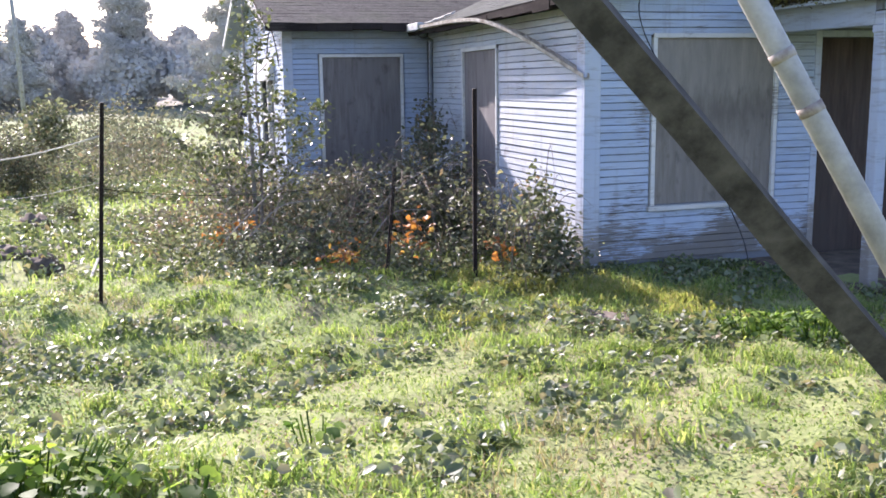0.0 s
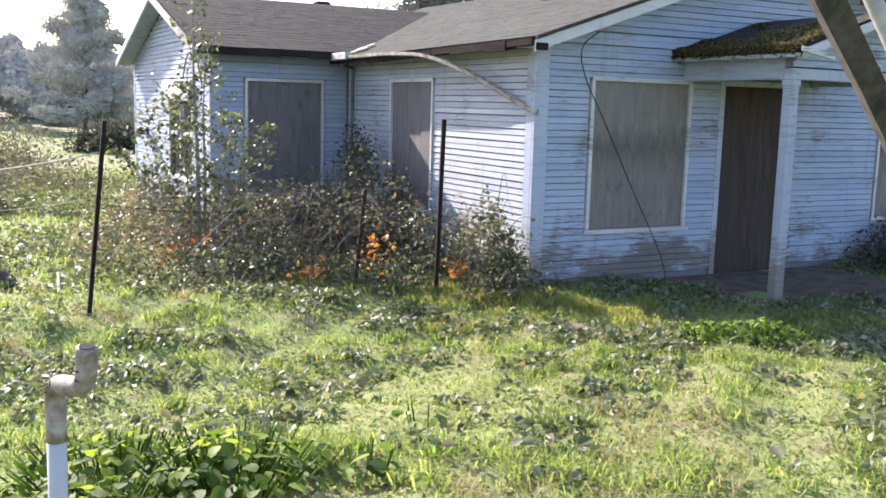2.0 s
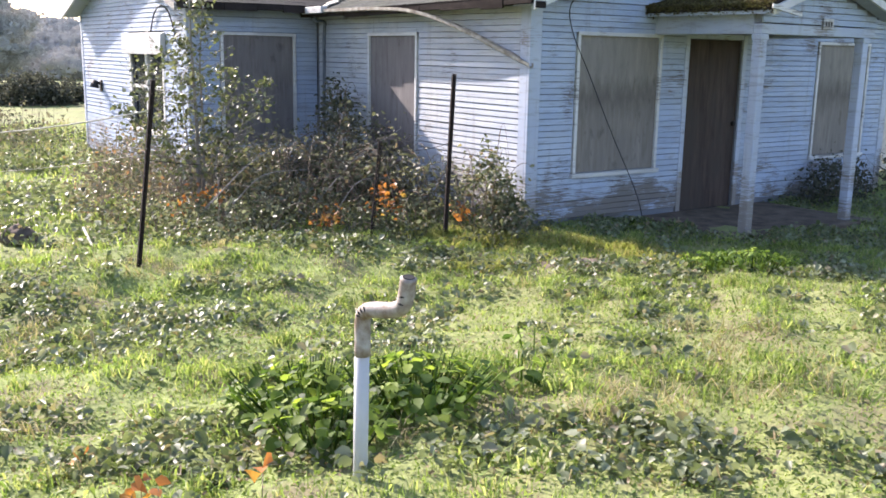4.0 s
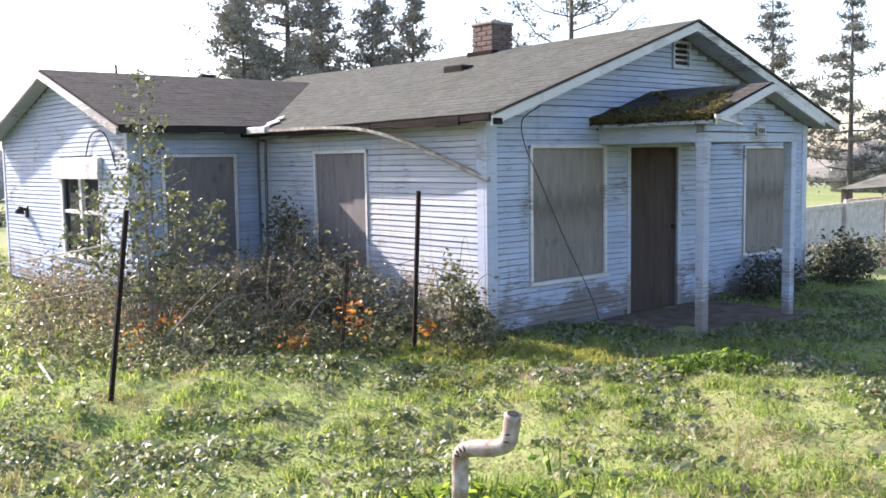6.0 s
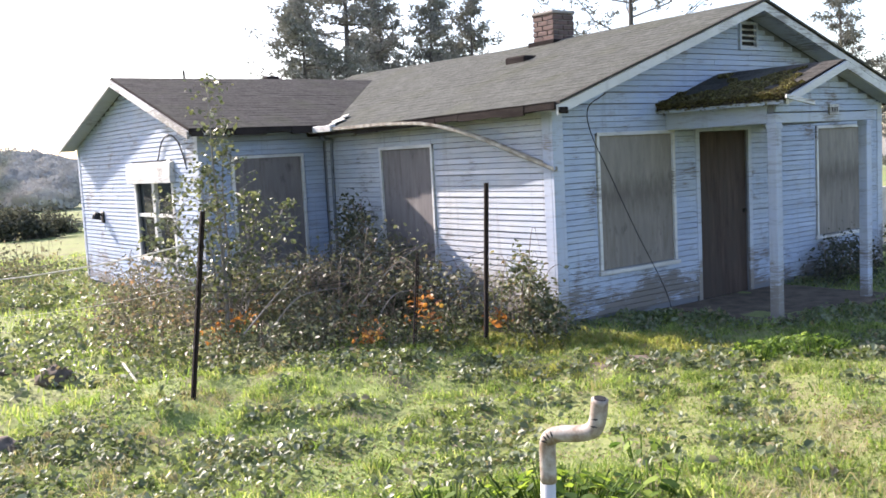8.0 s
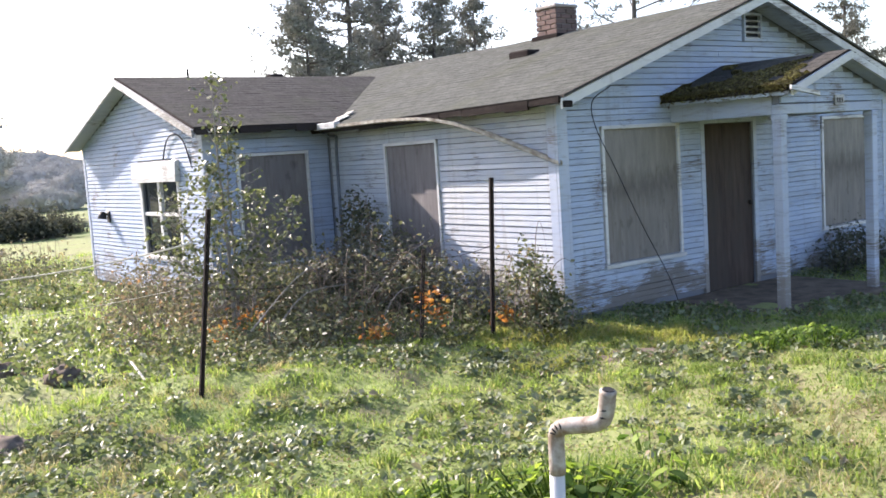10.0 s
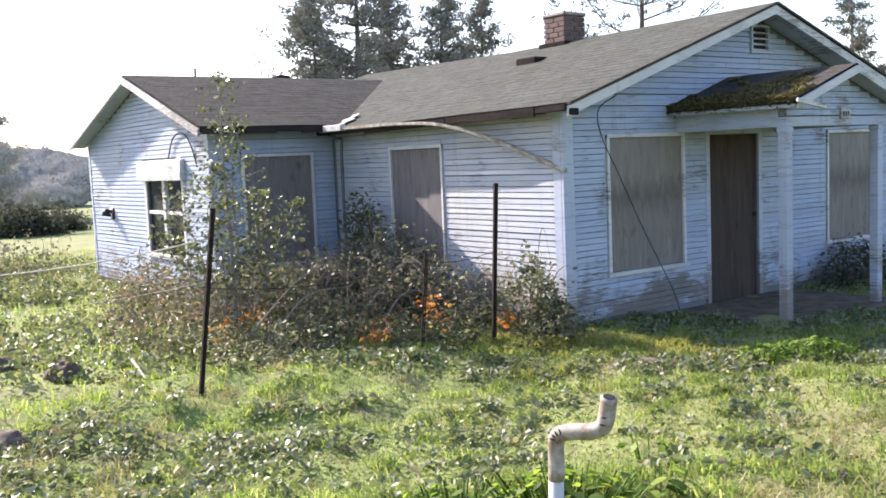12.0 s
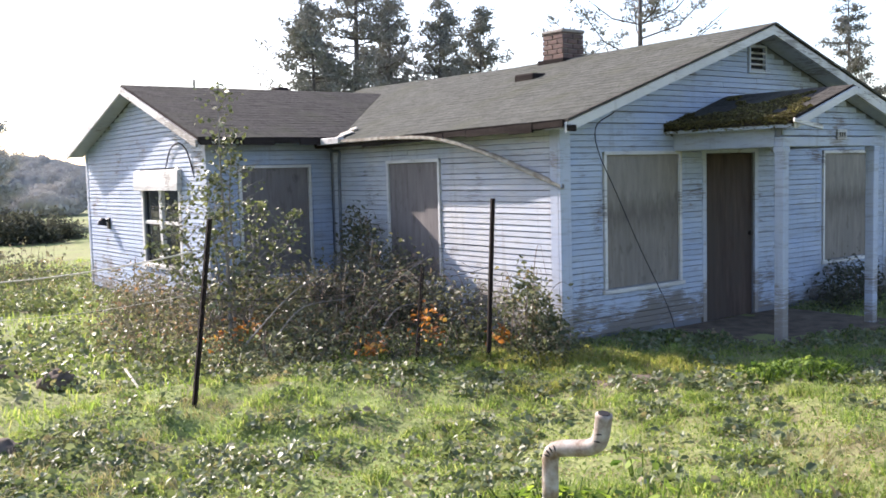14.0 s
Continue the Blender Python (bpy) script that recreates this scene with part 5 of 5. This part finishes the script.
thicket("meadow_weeds", "grey-green tangled weeds in the far meadow", [(-5.2, 9.6, 0.1, 1.4, 1.4, 0.42), (-3.6, 9.4, 0.08, 1.2, 1.3, 0.36), (-3.2, 12.0, 0.1, 1.6, 1.4, 0.45), (-6.6, 12.0, 0.15, 1.4, 1.4, 0.6), (-4.6, 14.0, 0.15, 1.8, 1.2, 0.55)], 11000, 0.075, M_SCRUB, 50, 59, "weeds", 0.4)
thicket("red_stalks", "reddish dry stalks standing in the meadow", [(-3.9, 11.6, 0.35, 1.2, 0.8, 0.45), (-2.6, 12.5, 0.3, 1.2, 0.8, 0.45)], 800, 0.08, M_AUTUMN, 60, 55, "weeds", 0.25)
thicket("dry_scrub", "grey-brown dry scrub at the meadow's edge", [(-6.0, 17.0, 0.5, 2.6, 1.6, 0.8), (-3.6, 15.0, 0.4, 1.0, 1.2, 0.7), (-8.6, 15.0, 0.6, 2.0, 1.4, 0.9), (-3.9, 20.5, 0.5, 1.6, 1.5, 0.9)], 9000, 0.11, M_SCRUB, 60, 58, "scrub", 0.5)
thicket("meadow_bush", "broad dark bush far out in the meadow", [(0.2, 24.0, 0.35, 1.5, 1.0, 0.62), (1.5, 25.0, 0.25, 0.9, 0.8, 0.45)], 9000, 0.13, M_BUSHDARK, 10, 56, "bush", 0.7)
for x, y in ((-4.95, 6.6), (-4.2, 7.6), (-4.55, 5.2)):
    thicket("small_bush", "small dark weed clump in the meadow", [(x, y, 0.12, 0.2, 0.2, 0.18)], 420, 0.05, M_BRAMBLESHADE, 6, int(60 + y), "weed", 0.2)


def sapling(x, y, height):
    z0 = gz(x, y)
    e = tagged(empty("sapling", (x, y, z0)), "slender young tree with sparse pale leaves", "tree")
    rr = random.Random(77)
    rng = np.random.default_rng(77)
    leaves = []
    stems = [((0.0, 0.0), (-0.02, 0.02), height - z0, 0.027), ((0.06, 0.05), (0.14, 0.05), height * 0.82, 0.021), ((-0.05, 0.06), (-0.18, 0.02), height * 0.66, 0.012), ((0.1, -0.02), (0.34, -0.1), height * 0.55, 0.010), ((0.08, -0.03), (0.62, -0.30), height * 0.50, 0.009), ((-0.08, 0.08), (-0.50, 0.25), height * 0.56, 0.010), ((-0.1, 0.0), (-0.72, 0.05), height * 0.40, 0.008)]
    for (sx, sy), (tx, ty), h, r in stems:
        pts = smooth_path([(sx, sy, -0.1), (sx + (tx - sx) * 0.3 + rr.uniform(-0.02, 0.02), sy + (ty - sy) * 0.4, h * 0.35), (sx + (tx - sx) * 0.6 + rr.uniform(-0.03, 0.03), ty, h * 0.7), (tx, ty, h)], 5)
        k = len(pts)
        smooth(part("trunk", tube(bmesh.new(), pts, [r * (1.08 - j / k) for j in range(k)], 6), M_BARK, e))
        for j in range(3, k):
            for _ in range(3):
                f = j / k
                a = rr.uniform(0, math.tau)
                ln = (0.74 - 0.58 * f) * rr.uniform(0.4, 1.2)
                b0 = pts[j]
                mid = b0 + Vector((math.cos(a) * ln * 0.5, math.sin(a) * ln * 0.5, ln * rr.uniform(0.1, 0.5)))
                b1 = b0 + Vector((math.cos(a) * ln, math.sin(a) * ln, ln * rr.uniform(0.1, 0.7)))
                part("twig", tube(bmesh.new(), [b0, mid, b1], [0.005, 0.0035, 0.002], 4), M_BARK, e)
                for q in range(9):
                    p = b0.lerp(mid, 0.4).lerp(b1, q / 9)
                    leaves.append([p.x, p.y, p.z])
    L = np.array(leaves) + rng.normal(size=(len(leaves), 3)) * 0.04
    L = L[L[:, 2] > 0.42]
    tagged(obj("leaves", quads_mesh("leaves", leaf_quads(L, 0.056, 0.040, 0.1, rng)), M_SAPLING, e), kind="stuff")


sapling(-2.53, 2.6, 2.78)

# orange leaves close to the walk
for x, y in ((-5.46, -4.58), (-5.38, -4.6), (-5.42, -4.55), (-5.07, -4.74), (-5.50, -4.1)):
    c = np.array([[0, 0, 0.10], [0.03, 0.02, 0.12], [-0.02, 0.03, 0.07]])
    e = tagged(empty("orange_leaf", (x, y, gz(x, y))), "bright orange fallen leaf caught in grass", "leaf", "orange leaves")
    tagged(obj("blade", quads_mesh("leaf", leaf_quads(c, 0.06, 0.045, 0.1)), M_ORANGE, e), kind="stuff")
    part("stem", tube(bmesh.new(), [(0, 0, -0.03), (0.01, 0.01, 0.10)], 0.002, 4), M_CANE, e)

# moss on the porch roof: thick on the eave and hanging over it, thinning out up the slope
mr = np.random.default_rng(9)
n = 16000
u, v = mr.uniform(0, 1, n), mr.uniform(-0.03, 1, n)
keep = 0.9 * wave(u * 3, v * 2, 2.6, 0.6) + 0.6 * wave(u * 9, v * 6, 2.2, 1.7) + 1.6 - v * 2.6 - np.maximum(u - 0.75, 0) * 2.0 > 0.25
u, v = u[keep], v[keep]
pad = 0.012 + 0.03 * np.clip(wave(u * 12, v * 9, 2.0, 0.3) * 0.5 + 0.5, 0, 1) * np.clip(1.2 - v, 0, 1)
mc = np.stack([PX0 + (PC - PX0) * v, PY * u, PEZ + (PRZ - PEZ) * v + pad * mr.uniform(0.2, 1.0, len(u))], 1)
eave = np.stack([PX0 - mr.uniform(0.0, 0.035, 3000), PY * mr.uniform(0, 1, 3000), PEZ + 0.02 - np.abs(mr.normal(0, 0.035, 3000))], 1)
tagged(obj("moss", quads_mesh("moss", leaf_quads(np.concatenate([mc, eave]), 0.030, 0.021, 0.6, mr)), M_MOSS, ppl, "brown-green moss"), kind="stuff")


# ---- trees and distance ----
def hanging_sprays(c, length, width, rng):
    """Small hanging sprays of foliage at centres c (n, 3), turned towards the open meadow so their near faces stay
    sunless.
    """
    n = len(c)
    nrm = np.stack([rng.normal(-0.25, 0.45, n), np.full(n, -1.0), rng.normal(-0.1, 0.3, n)], 1)
    d = rng.normal(size=(n, 3)) * np.array([1, 0.6, 0.7])
    s = np.cross(d, nrm)
    s /= np.linalg.norm(s, axis=1)[:, None] + 1e-9
    d = np.cross(nrm, s)
    d /= np.linalg.norm(d, axis=1)[:, None] + 1e-9
    k = rng.uniform(0.5, 1.3, n)[:, None]
    L, W = d * length * k / 2, s * width * k / 2
    return np.stack([c - L, c + W - L * 0.1, c + L, c - W - L * 0.1], axis=1)


def conifer(x, y, height, spread_r, start, label, seed, dense=1.0, leaf=0.2, bare=0.0, top=0.12, rise=(0.0, 0.35), mat=None, step=0.03, clump=0.13):
    """A conifer: tapered trunk, whorls of limbs, each with side twigs that carry clumps of needles, and gaps between."""
    z0 = gz(x, y)
    rr = random.Random(seed)
    rng = np.random.default_rng(seed)
    e = tagged(empty("conifer", (x, y, z0)), label, "tree")
    lean = Vector((rr.uniform(-0.3, 0.3), rr.uniform(-0.3, 0.3), 0))
    pts = [Vector((0, 0, -0.3)), Vector((0, 0, height * 0.3)) + lean * 0.2, Vector((0, 0, height * 0.65)) + lean * 0.6, Vector((0, 0, height)) + lean]
    r = height * 0.014
    smooth(part("trunk", tube(bmesh.new(), pts, [r, r * 0.8, r * 0.5, r * 0.1], 8), M_TRUNK, e))
    limbs, cs = bmesh.new(), []
    z = start
    while z < height * 0.985:
        f = (z - start) / (height - start)
        reach = spread_r * (1 - f) ** 0.95 + top * spread_r
        for _ in range(rr.choice((2, 3, 3, 4))):
            if rr.random() < 0.10:
                continue
            a = rr.uniform(0, math.tau)
            ln = reach * rr.uniform(0.45, 1.2)
            s = lean * (z / height) + Vector((0, 0, z))
            d = Vector((math.cos(a), math.sin(a), 0))
            side = Vector((-d.y, d.x, 0))
            up = rr.uniform(*rise)
            p1 = s + d * ln * 0.5 + Vector((0, 0, ln * (up * 0.35 - 0.06)))
            p2 = s + d * ln + Vector((0, 0, ln * up))
            tube(limbs, [s, p1, p2], [r * 0.30 * (1 - f * 0.6), r * 0.16, r * 0.05], 4)
            if rr.random() < bare:
                continue
            for _ in range(int(4 + 5 * ln)):
                k = rr.uniform(0.25, 1.05)
                c = s * (1 - k) ** 2 + p1 * (2 * k * (1 - k)) + p2 * k ** 2
                c = c + side * rr.gauss(0, 0.16) * ln * (1.15 - k) + Vector((0, 0, rr.gauss(-0.02, 0.05)))
                m = int(dense * rr.uniform(11, 23))
                cs.append(np.array(c) + rng.normal(size=(m, 3)) * np.array([clump, clump, clump * 0.6]) * rr.uniform(0.7, 1.5))
        z += height * rr.uniform(0.7, 1.3) * step
    tagged(part("branchwork", limbs, M_TRUNK, e), kind="stuff")
    q = hanging_sprays(np.concatenate(cs), leaf, leaf * 0.30, rng)
    tagged(obj("crown", quads_mesh("crown", q), mat or M_CONIFER, e), kind="stuff")


def at_bearing(az, d, eye=(-6.8, -7.1)):
    return eye[0] + d * math.sin(radians(az)), eye[1] + d * math.cos(radians(az))


for k, (az, d, h, s) in enumerate(((29.6, 36, 8.6, 2.5), (31.9, 38, 12.6, 2.9), (34.2, 40, 10.6, 3.0), (36.7, 38, 9.9, 3.6), (39.3, 39, 10.1, 3.6))):
    conifer(*at_bearing(az, d), h, s, 1.6, "tall dark pine with ragged crown behind the house", 100 + k, 0.62, 0.20, 0.0, 0.22 if k < 2 else 0.02, (0.05, 0.6), None, 0.021, 0.14)
conifer(*at_bearing(48.6, 36), 12.5, 2.9, 4.2, "half-bare pine with wide limbs behind the roof", 120, 0.9, 0.18, 0.35, 0.5, (0.35, 0.8), None, 0.05, 0.14)
conifer(*at_bearing(60.2, 45), 10.8, 3.1, 2.6, "dark layered conifer behind the fence", 121, 0.85, 0.20, 0.08, 0.05, (-0.05, 0.4), None, 0.040, 0.12)
conifer(*at_bearing(64.2, 42), 10.0, 2.8, 2.4, "dark layered conifer behind the fence", 122, 0.85, 0.20, 0.08, 0.05, (-0.05, 0.4), None, 0.040, 0.12)
conifer(*at_bearing(66.8, 44), 8.0, 2.2, 2.2, "dark layered conifer behind the fence", 123, 0.85, 0.20, 0.08, 0.05, (-0.05, 0.4), None, 0.040, 0.12)
# trees across the meadow: paler needle copy, haze in its colour
conifer(0.9, 37.0, 7.3, 2.7, 0.7, "spreading spruce in the meadow, greyed for haze", 124, 2.2, 0.22, 0.0, 0.05, (-0.05, 0.4), M_CONIFERHAZE, 0.024, 0.16)
conifer(-4.3, 50.0, 9.6, 1.35, 0.8, "tall conifer at the meadow's edge, greyed for haze", 125, 2.4, 0.24, 0.0, 0.45, (0.0, 0.4), M_CONIFERHAZE, 0.022, 0.18)
conifer(-9.2, 46.0, 4.8, 1.3, 1.0, "thin spruce at the meadow's edge", 126, 1.8, 0.26, 0.0, 0.1, (0.0, 0.4), M_CONIFERHAZE, 0.03, 0.16)
conifer(-7.2, 56.0, 5.6, 1.7, 0.6, "small conifer at the meadow's edge", 127, 2.0, 0.28, 0.0, 0.1, (0.0, 0.4), M_CONIFERHAZE, 0.03, 0.2)
conifer(-12.0, 52.0, 6.6, 2.0, 0.6, "conifer at the meadow's edge, greyed for haze", 128, 2.0, 0.28, 0.0, 0.1, (0.0, 0.4), M_CONIFERHAZE, 0.03, 0.2)


def utility_pole(x, y, h):
    e = tagged(empty("utility_pole", (x, y, gz(x, y))), "thin pale leaning pole standing in far scrub", "pole")
    smooth(part("shaft", tube(bmesh.new(), [(0, 0, -0.4), (-0.06, 0, h * 0.5), (-0.16, 0, h)], [0.075, 0.066, 0.055], 8), M_POLE, e))
    part("cap", tube(bmesh.new(), [(-0.16, 0, h - 0.01), (-0.16, 0, h + 0.03)], 0.062, 8), M_TRUNK, e)


utility_pole(-6.75, 22.5, 6.5)


def far_woods():
    rng = np.random.default_rng(5)
    out = []
    trees = []
    for az in np.arange(-17, 8.5, 0.75):
        d = rng.uniform(58, 82)
        trees.append((az + rng.normal() * 0.3, d, rng.uniform(2.6, 4.3), rng.uniform(1.6, 2.8)))
    for az in np.arange(7, 18, 0.6):
        d = rng.uniform(95, 135)
        trees.append((az + rng.normal() * 0.3, d, rng.uniform(0.7, 1.9), rng.uniform(1.5, 3.6)))
    for _ in range(130):
        trees.append((rng.uniform(5.5, 17), rng.uniform(50, 112), rng.uniform(0.5, 1.5), rng.uniform(0.8, 2.2)))
    for az in np.arange(64, 76, 1.2):
        d = rng.uniform(80, 110)
        trees.append((az, d, rng.uniform(2.2, 4.0), rng.uniform(2.0, 3.2)))
    for az, d, h, r in trees:
        x, y = at_bearing(az, d)
        if az < 8:
            x, y = at_bearing(az, d, (-3.6, -7.4))
        m = int((9000 if h > 1.5 or az > 60 else 2400) * rng.uniform(0.8, 1.2))
        v = rng.normal(size=(m, 3))
        v /= np.linalg.norm(v, axis=1)[:, None]
        v = v[v[:, 1] < 0.25]
        m = len(v)
        c = v * rng.uniform(0.55, 1.05, (m, 1)) ** 0.5 * np.array([r, r, h * 0.55]) * (1 + 0.2 * np.sin(v[:, :1] * 5 + az) * np.cos(v[:, 2:] * 6))
        c[:, 2] += 0.10 * h * np.sin(c[:, 0] * 2.6 / r + az) + rng.normal(0, 0.05 * h, m)
        c += np.array([x, y, gz(x, y) + h * 0.5])
        out.append(hanging_sprays(c, 0.32, 0.22, rng))
    # leaf colour holds the haze of the distance
    stuff("far_woods", np.concatenate(out), M_FARWOODHAZE, "grey-green woods beyond the meadow, leaves paled for haze", "woods")


far_woods()


def board_fence():
    e = tagged(empty("board_fence", (7.6, 1.9, 0)), "pale weathered board fence beyond the house", "fence")
    me = bpy.data.meshes.new("fence_board")
    bm = boxes(((0, 0, -1.75), (0.135, 0.02, 0.84), 0.004))
    bm.to_mesh(me)
    bm.free()
    me.materials.append(M_FENCE)
    rr = random.Random(6)
    for k in range(90):
        ob = obj("fence_board", me, None, e)
        ob.location = (k * 0.14, rr.uniform(-0.005, 0.005) + k * 0.012, rr.uniform(-0.02, 0.02))
    for k in range(6):
        part("fence_post", boxes(((k * 2.4 - 0.05, -0.09 + k * 0.2, -1.75), (k * 2.4 + 0.05, -0.005 + k * 0.2, 0.93), 0.008)), M_FENCE, e)
    for z in (0.05, 0.82):
        plank("fence_rail", (0, -0.02, z + 0.08), (12.6, 1.06, z + 0.08), 0.05, 0.08, M_FENCE, e)


board_fence()


def carport():
    x, y = at_bearing(69.4, 30)
    e = tagged(empty("carport", (x, y, -1.62)), "open shed with pale metal roof behind the fence", "shed")
    bm = bmesh.new()
    v = [bm.verts.new(p) for p in ((-3, -2, 2.56), (3, -2, 2.56), (3, 0, 3.2), (-3, 0, 3.2), (-3, 2, 2.56), (3, 2, 2.56))]
    bm.faces.new((v[0], v[1], v[2], v[3])), bm.faces.new((v[3], v[2], v[5], v[4]))
    bmesh.ops.solidify(bm, geom=bm.faces[:], thickness=0.06)
    part("roof", bm, M_TIN, e)
    for px in (-2.8, 0, 2.8):
        for py in (-1.8, 1.8):
            part("post", boxes(((px - 0.07, py - 0.07, -0.4), (px + 0.07, py + 0.07, 2.58), 0.01)), M_BEAM, e)
    part("header", boxes(((-2.9, -1.88, 2.36), (2.9, -1.76, 2.5), 0.01)), M_FASCIA, e)
    part("back_panel", boxes(((-2.9, 1.7, -0.4), (2.9, 1.78, 2.3), 0.01)), M_FENCE, e)
    part("stove_pipe", tube(bmesh.new(), [(-1.6, -0.6, 2.9), (-1.6, -0.6, 3.5)], 0.12, 10), M_METAL, e)


carport()

# ---- clapboards ----
clapboards(w_front, FRONT, HW, gable_span(HW, WT, HW - RIDGE_X, RIDGE_Z - 0.12, 0.10), (O_WIN, O_DOOR, O_PWIN, (HW - 3.45, HW - 3.2, 3.05, 3.28)))
clapboards(w_side, SIDE, WY0, flat_span(WY0, WT, 0.11), (O_SWIN,), board=BOARD_OLD)
clapboards(w_wfront, WFRONT, -WX, flat_span(-WX, WTW, 0.02), (O_WWIN,))
clapboards(w_wside, WSIDE, WY1 - WY0, gable_span(WY1 - WY0, WTW, WRIDGE_Y - WY0, WRIDGE_Z - 0.10, 0.09), (O_GWIN,))
clapboards(pg, PGABLE, 1.98, gable_span(1.98, 2.29, 0.99, PRZ - 0.1), (), 2.17)
